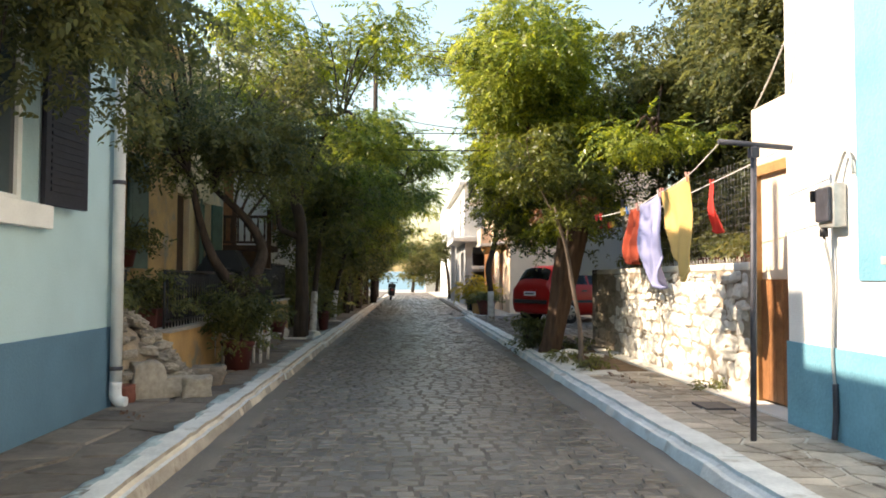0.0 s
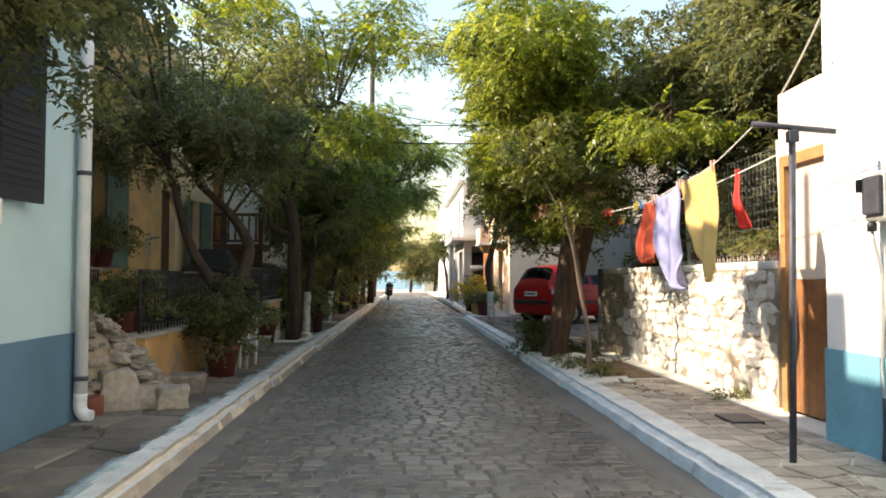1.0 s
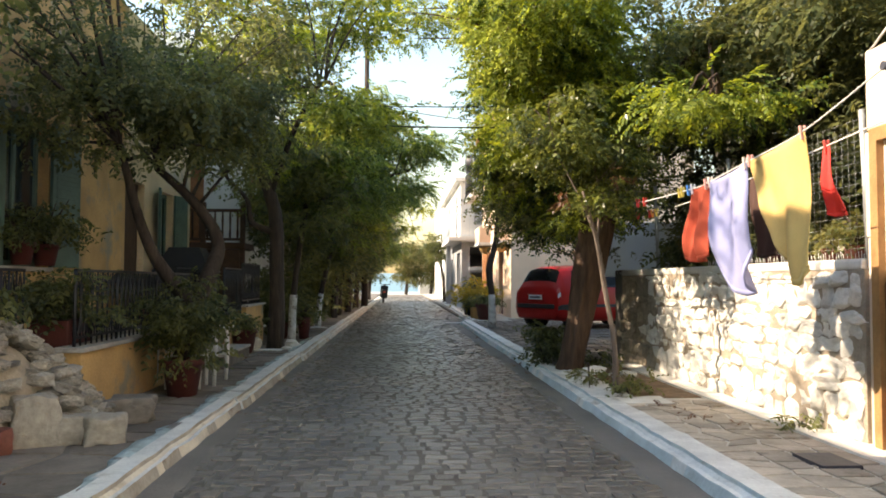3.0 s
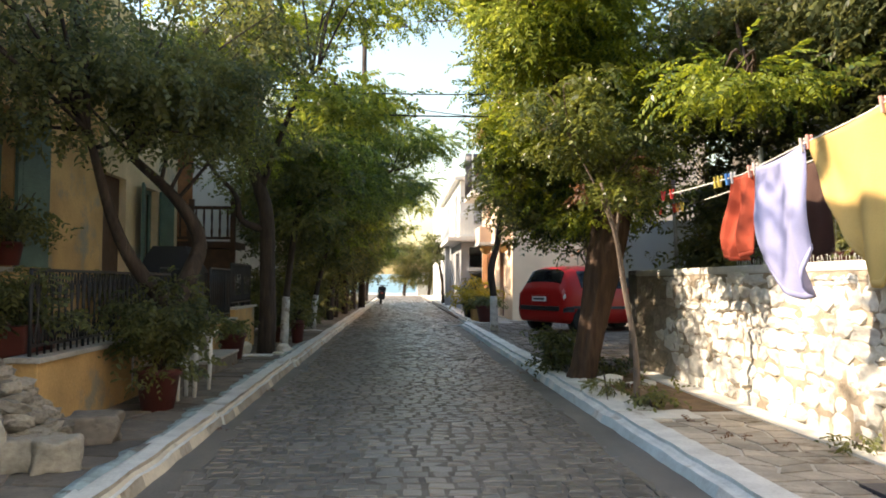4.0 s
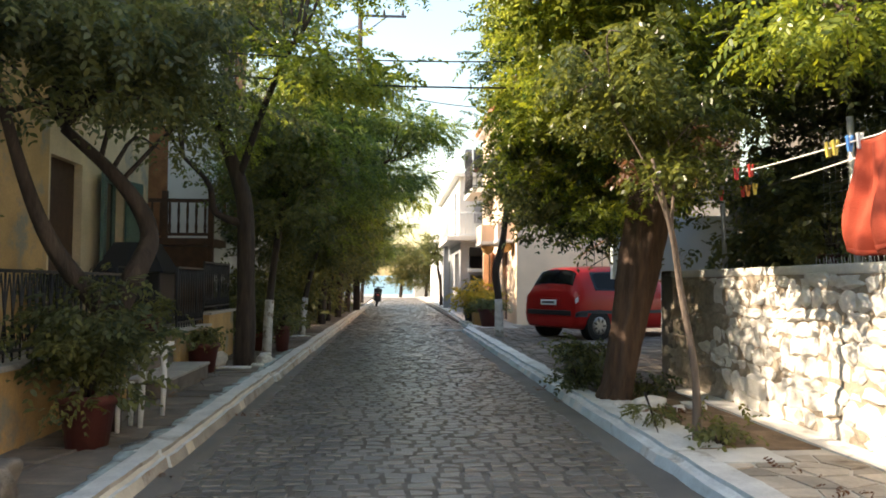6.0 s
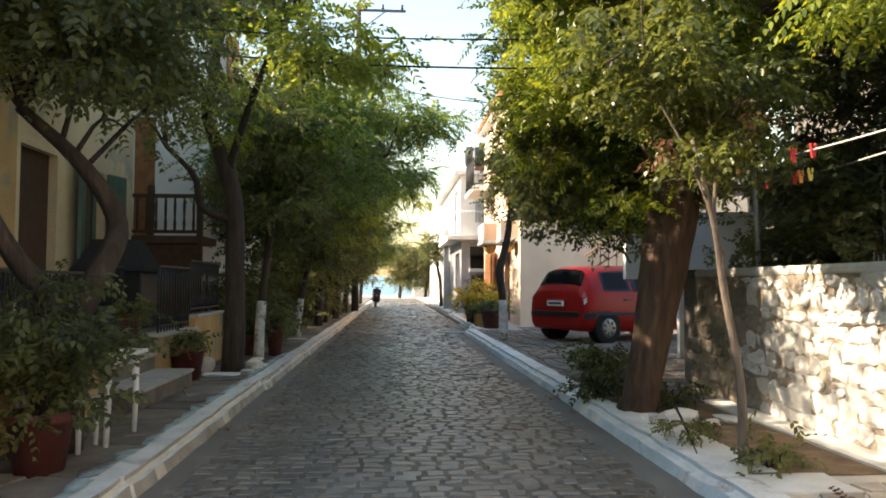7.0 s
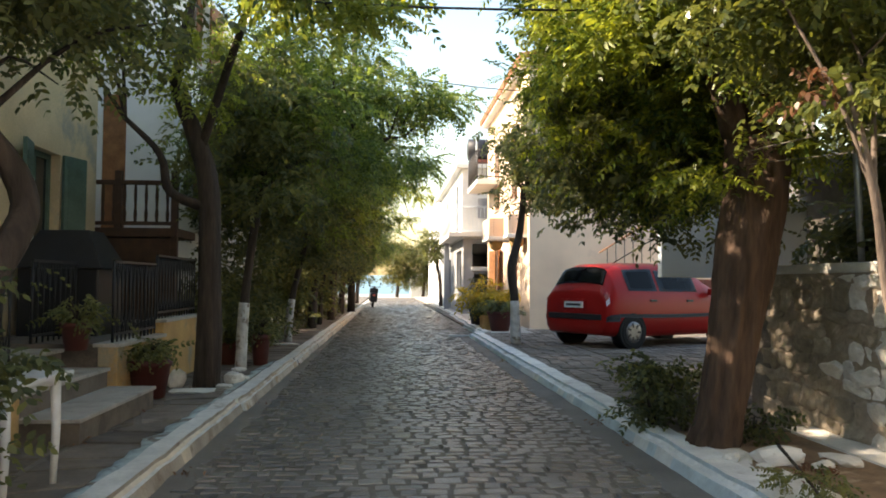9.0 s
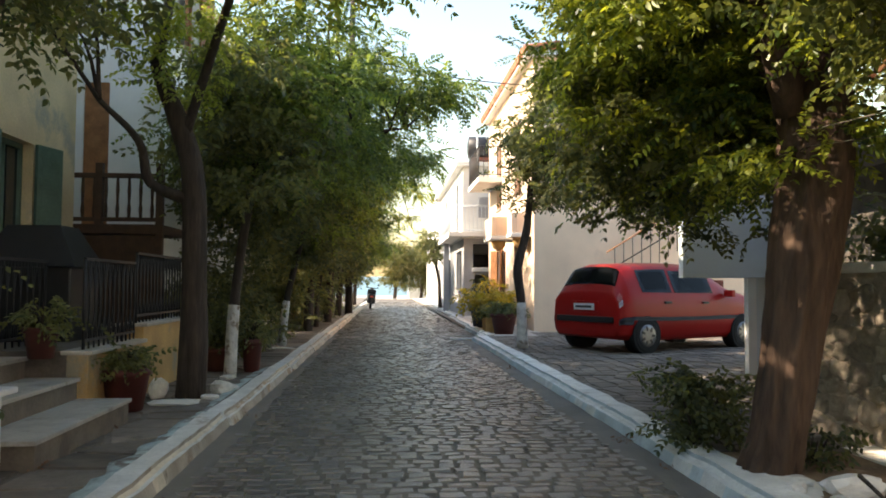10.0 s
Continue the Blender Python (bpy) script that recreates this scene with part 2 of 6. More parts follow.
def tube(points, radii, sides=8, wob=0.0, bm=None, seed=0, ridge=0.0):
    """A round tapered tube along points; wob: bumps in its skin; ridge: twisted furrows along it."""
    own = bm or bmesh.new()
    pts = [Vector(p) for p in points]
    if isinstance(radii, (int, float)):
        radii = [radii] * len(pts)
    rings, side = [], Vector((1, 0.1, 0))
    for i, p in enumerate(pts):
        d = (pts[min(i + 1, len(pts) - 1)] - pts[max(i - 1, 0)]).normalized()
        u = side - d * side.dot(d)
        if u.length < 0.05:
            u = Vector((0, 1, 0)) - d * d.y
        u.normalize()
        side = u
        w = d.cross(u)
        ring = []
        for k in range(sides):
            a = k * math.tau / sides
            q = u * math.cos(a) + w * math.sin(a)
            r = radii[i] * (1 + wob * noise.noise(Vector((q.x * 2.4 + seed, q.y * 2.4, p.z * 0.9 + q.z))) + 0.5 * wob * noise.noise(Vector((q.x * 6 + seed, q.y * 6, p.z * 1.6))))
            if ridge:
                b = a + p.z * 0.35
                r *= 1 + ridge * (1 - 2.4 * abs(noise.noise(Vector((math.cos(b) * 3.6 + seed, math.sin(b) * 3.6, p.z * 0.7)))) - 1.2 * abs(noise.noise(Vector((math.cos(b) * 9 + seed, math.sin(b) * 9, p.z * 1.5)))))
            ring.append(own.verts.new(p + q * r))
        rings.append(ring)
    for a, b in zip(rings, rings[1:]):
        for k in range(sides):
            f = own.faces.new((a[k], a[(k + 1) % sides], b[(k + 1) % sides], b[k]))
            f.smooth = True
    own.faces.new(rings[0][::-1])
    own.faces.new(rings[-1])
    return own


def spline(points, n=5):
    """Catmull-Rom points through the given ones."""
    p = [Vector(q) for q in points]
    p = [p[0] * 2 - p[1]] + p + [p[-1] * 2 - p[-2]]
    out = []
    for a, b, c, d in zip(p, p[1:], p[2:], p[3:]):
        for k in range(n):
            t = k / n
            out.append(0.5 * (2 * b + (c - a) * t + (2 * a - 5 * b + 4 * c - d) * t * t + (3 * b - a - 3 * c + d) * t ** 3))
    return out + [p[-2]]


def ramp(a, b, n):
    return [a + (b - a) * i / (n - 1) for i in range(n)]


def lathe(profile, sides=20, bm=None):
    """A solid of revolution about z from (radius, height) pairs."""
    own = bm or bmesh.new()
    rings = [[own.verts.new((r * math.cos(k * math.tau / sides), r * math.sin(k * math.tau / sides), z)) for k in range(sides)] for r, z in profile]
    for a, b in zip(rings, rings[1:]):
        for k in range(sides):
            own.faces.new((a[k], a[(k + 1) % sides], b[(k + 1) % sides], b[k])).smooth = True
    own.faces.new(rings[0][::-1])
    own.faces.new(rings[-1])
    return own


def raw_mesh(name, verts, faces, material):
    me = bpy.data.meshes.new(name)
    me.from_pydata(verts, [], faces)
    me.materials.append(material)
    me.update()
    return me


# ---- foliage ----
def leaf_template(kind, rng):
    """Vertices (n, 6, 3) of one spray: feather = paired leaflets on a drooping stalk, broad = a twig of larger leaves."""
    quads = []
    if kind == "feather":
        length, pairs, ll, lw, droop = rng.uniform(0.26, 0.4), 8, 0.085, 0.034, rng.uniform(0.25, 0.7)
    elif kind == "fine":
        length, pairs, ll, lw, droop = rng.uniform(0.22, 0.34), 6, 0.08, 0.034, rng.uniform(0.1, 0.5)
    else:
        length, pairs, ll, lw, droop = rng.uniform(0.16, 0.28), 4, 0.1, 0.046, rng.uniform(0.2, 0.9)
    for i in range(pairs):
        t = (i + 0.7) / pairs
        base = np.array((t * length, 0, -droop * length * t * t))
        for s in (-1, 1):
            d = np.array((0.55 + rng.normal(0, 0.12), s * 0.8, -0.25 - 0.3 * droop + rng.normal(0, 0.2)))
            d /= np.linalg.norm(d)
            w = np.cross(d, (0, 0.15 * s, 1)) + rng.normal(0, 0.25, 3)
            w /= np.linalg.norm(w)
            k = ll * (1 - 0.45 * abs(2 * t - 1)) * rng.uniform(0.8, 1.15)
            lo, hi, tip = base + d * k * 0.3, base + d * k * 0.66, base + d * k + np.array((0, 0, -0.012))
            quads.append((base, lo + w * lw * 0.46, hi + w * lw * 0.4, tip, hi - w * lw * 0.4, lo - w * lw * 0.46))
    return np.array(quads)


def foliage(name, blobs, kind, material, parent, seed, density=1.0, size=1.0, label="", shell=0.55, clump=20, spread=0.13):
    """A crown of many leaf sprays in clusters, inside ellipsoids (centre, radii, sprays); clump, spread: sprays in a cluster and its reach."""
    rng = np.random.default_rng(seed)
    temps = [leaf_template(kind, rng) for _ in range(6)]
    chunks = []
    for c, rad, count in blobs:
        count = int(count * density)
        clusters = max(4, count // clump)
        d = rng.normal(size=(clusters, 3))
        d /= np.linalg.norm(d, axis=1)[:, None]
        r = shell + (1.05 - shell) * rng.random(clusters)
        inner = rng.random(clusters) < 0.25
        r[inner] = rng.random(inner.sum()) * shell
        cent = np.array(c) + d * r[:, None] * np.array(rad)
        pick = rng.integers(0, clusters, count)
        tip = rng.normal(0, spread * size, (count, 3)) * np.array((1.3, 1.3, 0.45))
        pos = cent[pick] + tip
        out = d[pick] * 0.25 + tip * 1.5 + rng.normal(0, 0.12, (count, 3))
        yaw = np.arctan2(out[:, 1], out[:, 0]) + rng.normal(0, 0.9, count)
        tilt, roll, sc = rng.normal(0.15, 0.45, count), rng.normal(0, 0.5, count), rng.uniform(0.7, 1.25, count) * size
        which = rng.integers(0, len(temps), count)
        for k, tp in enumerate(temps):
            s = which == k
            if not s.any():
                continue
            cy, sy, ct, st, cr, sr = np.cos(yaw[s]), np.sin(yaw[s]), np.cos(tilt[s]), np.sin(tilt[s]), np.cos(roll[s]), np.sin(roll[s])
            v = tp.reshape(-1, 3)[None] * sc[s][:, None, None]
            x, y, z = v[..., 0], v[..., 1], v[..., 2]
            y, z = y * cr[:, None] - z * sr[:, None], y * sr[:, None] + z * cr[:, None]
            x, z = x * ct[:, None] + z * st[:, None], -x * st[:, None] + z * ct[:, None]
            x, y = x * cy[:, None] - y * sy[:, None], x * sy[:, None] + y * cy[:, None]
            chunks.append((np.stack((x, y, z), -1) + pos[s][:, None]).reshape(-1, 3))
    v = np.concatenate(chunks).astype(np.float32)
    n = len(v) // 6
    me = bpy.data.meshes.new(name)
    me.vertices.add(len(v))
    me.vertices.foreach_set("co", v.ravel())
    me.loops.add(len(v))
    me.loops.foreach_set("vertex_index", np.arange(len(v), dtype=np.int32))
    me.polygons.add(n)
    me.polygons.foreach_set("loop_start", np.arange(0, len(v), 6, dtype=np.int32))
    me.materials.append(material)
    me.update(calc_edges=True)
    ob = new(name, me)
    ob.parent = parent
    return tagged(ob, label, kind="stuff")


def tree(label, trunk, radii, limbs, blobs, kind, material, seed, limed=0.0, twigs=14, density=1.0, size=1.0, group="", name="tree", bark=None, ridge=0.0, under=(), sunny=(), clump=20, spread=0.13):
    """trunk: points from the ground; limbs: (points, first radius); blobs: the crown; limed: height of whitewash on the trunk."""
    t = thing(name, label, "tree", group)
    pts = spline(trunk, 14 if ridge else 6)
    rs = [np.interp(i / (len(pts) - 1), ramp(0, 1, len(radii)), radii) for i in range(len(pts))]
    part("trunk", tube(pts, rs, 48 if ridge else 14, 0.28, seed=seed, ridge=ridge), bark or M_BARK, t)
    if limed:
        lp = [p for p in pts if p.z <= limed] or pts[:2]
        lp = lp if len(lp) > 1 else pts[:2]
        part("limewash_band", tube(lp, [r + 0.006 for r in rs[:len(lp)]], 14, 0.28, seed=seed), M_LIME, t, "flaking white limewash on the trunk")
    ends = []
    for p, r in limbs:
        q = spline(p, 5)
        part("limb", tube(q, ramp(r, r * 0.4, len(q)), 8, 0.2, seed=seed + 3), bark or M_BARK, t)
        ends += q[len(q) // 2:]
    rng = random.Random(seed)
    bm = bmesh.new()
    src = ends or [pts[-1]]
    for c, rad, n in blobs:
        for _ in range(max(2, int(twigs / max(1, len(blobs)) + 0.5))):
            e = Vector(c) + Vector([rng.uniform(-0.85, 0.85) * a for a in rad])
            s = min(src, key=lambda q: (q - e).length)
            mid = (s + e) / 2 + Vector((rng.uniform(-0.15, 0.15), rng.uniform(-0.15, 0.15), rng.uniform(0, 0.25)))
            tube(spline((s, mid, e), 3), ramp(min(0.022, radii[-1] * 0.5), 0.004, 7), 5, bm=bm)
    tagged(part("branchwork", bm, bark or M_BARK, t), kind="stuff")
    foliage("crown", blobs, kind, material, t, seed, density, size, clump=clump, spread=spread)
    # under: unlit parts of the crown, their shade put into darker leaves.
    if under:
        foliage("lower_crown", under, "broad", M_LEAF_DARK, t, seed + 500, density, size)
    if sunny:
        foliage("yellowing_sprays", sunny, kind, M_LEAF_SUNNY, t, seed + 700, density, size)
    return t


# ---- ground, road, kerbs ----
setting("ground", box(-300, 300, -60, 96, -0.6, -0.06), M_SAND, "pale dusty ground around the street", "ground")
bm = bmesh.new()
bm.faces.new([bm.verts.new(p) for p in ((-1800, 95, -0.2), (1800, 95, -0.2), (1800, 2600, 29.5), (-1800, 2600, 29.5))])
setting("water", bm, M_SEA, "calm pale blue sea at the end of the street", "sea")
road = setting("road", box(-1.5, 3.0, -12, 72, -0.055, -0.004), M_JOINT_SHADE, "cobbled street bed of pale worn mortar", "road")
for nm, x0, x1, y0, y1, m, lab in (
    ("pavement_left", -3.2, -1.55, -12, 72, M_JOINT_SHADE, "grey paved footway along the left-hand houses"),
    ("pavement_right", 2.0, 3.3, -12, 11.9, M_PAVEJOINT, "stone paved footway with whitewashed joints"),
    ("pavement_drive", 2.0, 3.3, 11.9, 23.5, M_JOINT_SHADE, "worn grey stone footway before the parking place"),
    ("pavement_far", 2.3, 3.6, 23.5, 72, M_SAND, "pale footway before the far houses"),
):
    setting(nm, box(x0, x1, y0, y1, -0.05, 0.1), m, lab.replace("left-hand ", ""), "footway")
setting("driveway", box(3.3, 12, 12.9, 25, -0.05, 0.098), M_JOINT_SHADE, "grey stone paved parking place", "driveway")


def kerb(name, x_of, y0, y1, inner, outer, label):
    """A row of rounded kerb stones, each a piece of its own, with small offsets."""
    rng = random.Random(name)
    bed = setting(name, box(min(x_of(y0) + inner, x_of(y0) + outer) + 0.03, max(x_of(y0) + inner, x_of(y0) + outer) - 0.03, y0, y1, -0.05, 0.06), M_JOINT_SHADE, label, "kerb")
    y = y0
    while y < y1:
        n = min(rng.uniform(2.6, 4.4), y1 - y)
        x = x_of(y + n / 2)
        a, b = sorted((x + inner, x + outer))
        h = 0.125 + rng.uniform(-0.003, 0.003)
        own = bmesh.new()
        bmesh.ops.create_cube(own, size=1)
        bmesh.ops.subdivide_edges(own, edges=[e for e in own.edges if abs(e.verts[0].co.y - e.verts[1].co.y) > 0.5], cuts=22)
        bmesh.ops.bevel(own, geom=[e for e in own.edges if e.verts[0].co.z > 0.4 and e.verts[1].co.z > 0.4 and abs(e.verts[0].co.x - e.verts[1].co.x) < 0.1 and e.verts[0].co.x * outer < 0], offset=0.26, segments=3, affect="EDGES")
        for v in own.verts:
            v.co = Vector(((a + b) / 2 + v.co.x * (b - a), y + n / 2 + v.co.y * (n - 0.001), -0.05 + (v.co.z + 0.5) * (h + 0.05)))
            if v.co.z < 0.02:
                v.co.x += 0.045 if outer < 0 and v.co.x > x - 0.05 else (-0.045 if outer > 0 and v.co.x < x + 0.05 else 0)
            v.co += Vector(noise.noise_vector(v.co * 3.1)) * 0.016 + Vector(noise.noise_vector(v.co * 11)) * 0.003
        own.normal_update()
        for f in own.faces:
            f.smooth = abs(f.normal.y) < 0.6
        for e in own.edges:
            if any(not f.smooth for f in e.link_faces) or e.calc_face_angle(0.0) > 0.5:
                e.smooth = False
        soil_bounce = outer < 0 and y > 7.5 + 4.5 * abs(math.sin(y * 5.3))
        st = part("kerb_stone", own, M_KERB, bed)
        for m in (M_KERB_SOIL_BOUNCE, M_KERB_STAIN) if soil_bounce else (M_KERB_BOUNCE, M_KERB_STAIN) if outer < 0 else (M_KERB, M_KERB_BLUE):
            st.data.materials.append(m)
        for f in st.data.polygons:
            if f.normal.x * outer < -0.12 * abs(outer):
                f.material_index = 2 if f.normal.z < 0.35 else 1
        y += n
    return bed


kerb("kerb_left", lambda y: -1.43 + 0.006 * max(0, y - 8), -3, 62, 0.0, -0.2, "whitewashed kerb stones, chipped and stained")
kerb("kerb_right", lambda y: 1.83, -3, 23.6, 0.0, 0.26, "whitewashed kerb stones, chipped and stained")
kerb("kerb_far", lambda y: 2.06 + 0.02 * (y - 23.6), 23.6, 62, 0.0, 0.2, "whitewashed kerb stones before the far houses")


# ---- buildings ----
def wall_with_holes(axis, at, thick, u0, u1, z0, z1, holes, bm=None):
    """A wall in the plane axis = at, from u0 to u1, with rectangular openings (u0, u1, z0, z1) right through it."""
    bm = bm or bmesh.new()
    us = sorted({u0, u1, *[h[0] for h in holes], *[h[1] for h in holes]})
    for a, b in zip(us, us[1:]):
        mid = (a + b) / 2
        cuts = sorted((h[2], h[3]) for h in holes if h[0] <= mid <= h[1])
        z = z0
        for c0, c1 in cuts + [(z1, z1)]:
            if c0 > z + 1e-4:
                if axis == "x":
                    box(at, at + thick, a, b, z, c0, bm=bm)
                else:
                    box(a, b, at, at + thick, z, c0, bm=bm)
            z = c1
    bmesh.ops.remove_doubles(bm, verts=bm.verts[:], dist=0.0005)
    return bm


def window(name, axis, at, sign, u0, u1, z0, z1, frame_mat, shutter_mat=None, label="", depth=0.16, open_deg=165, sill=True, bars=True):
    """A window set into an opening; sign: the way the wall looks along its axis."""
    w = tagged(new(name), label, "window", kind="structure")

    def b(ua, ub, da, db, za, zb, bev=0.004):
        d0, d1 = sorted((at - sign * da, at - sign * db))
        return box(d0, d1, ua, ub, za, zb, bev) if axis == "x" else box(ua, ub, d0, d1, za, zb, bev)

    f = bmesh.new()
    for q in ((u0, u0 + 0.06, z0, z1), (u1 - 0.06, u1, z0, z1), (u0 + 0.06, u1 - 0.06, z0, z0 + 0.06), (u0 + 0.06, u1 - 0.06, z1 - 0.06, z1)):
        merge(f, b(q[0], q[1], depth - 0.05, depth, q[2], q[3]))
    if bars:
        mid = (u0 + u1) / 2
        merge(f, b(mid - 0.03, mid + 0.03, depth - 0.045, depth - 0.002, z0 + 0.06, z1 - 0.06))
    part("window_frame", f, frame_mat, w)
    part("pane", b(u0 + 0.03, u1 - 0.03, depth - 0.022, depth - 0.014, z0 + 0.03, z1 - 0.03, 0), M_GLASS, w, "dark window glass")
    # Black sheet stands in for the darkness of the room behind.
    part("interior", b(u0, u1, depth + 0.2, depth + 0.22, z0, z1, 0), M_BLACK, w, "black sheet standing in for the unlit room")
    if sill:
        part("window_sill", b(u0 - 0.06, u1 + 0.06, -0.05, depth - 0.05, z0 - 0.05, z0 - 0.002, 0.006), M_MARBLE, w, "pale stone sill")
    if shutter_mat:
        half = (u1 - u0) / 2
        for hinge, way in ((u0, -1), (u1, 1)):
            sh = bmesh.new()
            box(0, half, -0.02, 0.02, z0, z1, 0.004, sh)
            n = int((z1 - z0 - 0.16) / 0.05)
            for i in range(n):
                zz = z0 + 0.1 + i * 0.05
                box(0.06, half - 0.06, -0.028, 0.028, zz, zz + 0.026, 0, sh)
            a = radians(180 - open_deg)
            for v in sh.verts:
                u, d = v.co.x, v.co.y
                uu = hinge + way * (u * math.cos(a) - d * math.sin(a))
                dd = u * math.sin(a) + d * math.cos(a) + 0.035
                v.co = Vector((at + sign * dd, uu, v.co.z)) if axis == "x" else Vector((uu, at + sign * dd, v.co.z))
            bmesh.ops.recalc_face_normals(sh, faces=sh.faces[:])
            part("shutter", sh, shutter_mat, w, "louvred shutter folded open")
    return w


def block(name, label, x0, x1, y0, y1, h, material, holes_x=(), street="x0", holes_y=(), thick=0.3, base=0.0):
    """A house of four walls and a flat roof; openings in the street wall and in the wall that looks along -y."""
    ho = tagged(new(name), label, "house", kind="structure")
    at, sg = (x0, 1) if street == "x0" else (x1, -1)
    part("wall_street", wall_with_holes("x", at, sg * thick, y0, y1, base, h, holes_x), material, ho)
    part("wall_end", wall_with_holes("y", y0 + 0.001, thick, x0 + (thick if sg > 0 else 0), x1 - (0 if sg > 0 else thick), base, h, holes_y), material, ho)
    bm = box(x0 + (thick if sg > 0 else 0), x1 - (0 if sg > 0 else thick), y1 - thick, y1 - 0.002, base, h)
    if sg > 0:
        box(x1 - thick, x1, y0 + thick, y1 - thick, base, h, bm=bm)
    else:
        box(x0, x0 + thick, y0 + thick, y1 - thick, 0, h, bm=bm)
    part("wall_back", bm, material, ho)
    if base:
        part("soffit", box(x0 + 0.02, x1 - 0.02, y0 + 0.02, y1 - 0.02, base - 0.03, base + 0.1), M_WHITE, ho)
    part("roof", box(x0 + 0.02, x1 - 0.02, y0 + 0.02, y1 - 0.02, h - 0.15, h + 0.03), M_WHITE, ho)
    return ho


# pale blue house beside the camera
LH = block("house_left_near", "pale blue rendered house with a petrol blue dado", -9, -2.55, -7, 6.8, 4.55, M_PALEBLUE, [(4.35, 5.42, 1.72, 3.0), (0.6, 1.7, 1.72, 3.0)], "x1")
part("dado", box(-2.56, -2.538, -7, 6.803, 0.1, 0.79, 0.004), M_BLUE_L, LH, "petrol blue painted dado")
part("dado_end", box(-9, -2.54, 6.79, 6.812, 0.1, 0.79), M_BLUE_L, LH)
# Unseen parapet, added to shape the shadow on the walls opposite.
part("parapet", box(-9, -2.56, 5.7, 6.79, 4.59, 5.15, 0.02), M_PALEBLUE, LH)
wl = window("window_1", "x", -2.55, 1, 4.35, 5.42, 1.72, 3.0, M_WHITE, M_SHUTTER, "window with dark louvred shutters folded open", open_deg=172, sill=False)
part("window_sill", box(-2.6, -2.47, 4.2, 5.5, 1.55, 1.715, 0.01), M_WHITE, wl, "thick white plastered sill")
window("window_2", "x", -2.55, 1, 0.6, 1.7, 1.72, 3.0, M_WHITE, M_SHUTTER, "window with dark louvred shutters", open_deg=172)

# white house with turquoise dado
RH = block("house_right_near", "white rendered house with a turquoise dado", 2.95, 9, -7, 5.73, 6.4, M_WHITE, [(3.3, 4.45, 1.35, 3.2)], "x0")
part("dado", box(2.935, 2.96, -7, 5.734, 0.1, 0.74, 0.006), M_BLUE_R, RH, "turquoise painted dado with worn lower edge")
part("dado_end", box(2.936, 9, 5.72, 5.745, 0.1, 0.74, 0.004), M_BLUE_R, RH)
wr = window("window_3", "x", 2.95, -1, 3.3, 4.45, 1.35, 3.2, M_WHITE, None, "window with a broad blue painted surround")
f = bmesh.new()
for q in ((4.45, 4.8, 1.2, 3.4), (3.05, 3.3, 1.2, 3.4), (3.3, 4.45, 3.2, 3.4), (3.3, 4.45, 1.2, 1.35)):
    box(2.937, 2.952, *q, 0.003, f)
part("painted_surround", f, M_BLUE_R, wr, "light blue painted band")

# door between the white house and the stone wall
gate = tagged(new("door_1"), "wooden garden door in an orange frame with plastered head", "door", kind="structure")
part("door_head", box(3.24, 3.6, 5.74, 6.95, 2.24, 2.8, 0.02), M_CREAM, gate, "cream plastered lintel")
part("door_frame", wall_with_holes("x", 3.2, 0.1, 5.75, 6.86, 0.12, 2.24, [(5.85, 6.78, 0.12, 2.15)]), M_DOORFRAME, gate, "orange-brown wooden frame")
# Brown planks up to 1.21, a cream panel above.
for i in range(7):
    part("plank", box(3.235, 3.27, 5.85 + i * 0.133, 5.85 + i * 0.133 + 0.128, 0.14, 1.21, 0.004), M_WOOD, gate)
part("upper_panel", box(3.25, 3.28, 5.85, 6.78, 1.214, 2.15, 0.004), M_CREAM, gate, "cream upper panel")
part("door_pier", box(3.26, 3.55, 6.86, 7.0, 0.1, 2.24, 0.01), M_CREAM, gate)

# ochre house behind the terrace
OH = block("house_ochre", "ochre rendered house with patchy weathered plaster", -9, -3.7, 6.8, 12.6, 5.0, M_OCHRE, [(9.3, 10.3, 1.35, 2.9), (7.3, 7.9, 1.35, 2.9)], "x1")
window("window_4", "x", -3.7, 1, 9.3, 10.3, 1.35, 2.9, M_GREENW, M_GREENW, "tall window with green shutters and a stone sill", open_deg=170)
window("window_5", "x", -3.7, 1, 7.3, 7.9, 1.35, 2.9, M_GREENW, None, "narrow green framed window")
OL = block("house_ochre_low", "lower pale ochre wing of the ochre house", -9, -3.9, 12.6, 16.6, 5.2, M_OCHRE_PALE, [(13.1, 14.0, 0.66, 2.7), (14.7, 15.5, 1.4, 2.7)], "x1")
window("window_6", "x", -3.9, 1, 14.7, 15.5, 1.4, 2.7, M_GREENW, M_GREENW, "window with faded green shutters")
d2 = tagged(new("door_2"), "dark panelled house door at the head of the steps", "door", kind="structure")
part("leaf", box(-4.05, -4.0, 13.1, 14.0, 0.66, 2.7, 0.006), M_DARKWOOD, d2)
# white house with wooden landing
# Added wall; keeps a streak of sun off the road.
setting("wall_link", box(-9, -5.2, 16.62, 17.98, 0, 5.6), M_WHITE, "added white wall closing the sun gap behind the landing", "wall")
WH = block("house_white_left", "tall white house with brown timber trim", -10, -3.3, 18.0, 24.5, 6.4, M_WHITE, [(19.2, 20.1, 2.4, 4.0), (22, 22.9, 2.4, 4.0), (19.2, 20.1, 4.9, 6.2)], "x1", holes_y=[(-4.35, -4.0, 1.95, 4.05)])
part("door_post", box(-4.35, -4.0, 18.02, 18.1, 1.95, 4.05, 0.01), M_WOOD, WH, "orange-brown timber door")
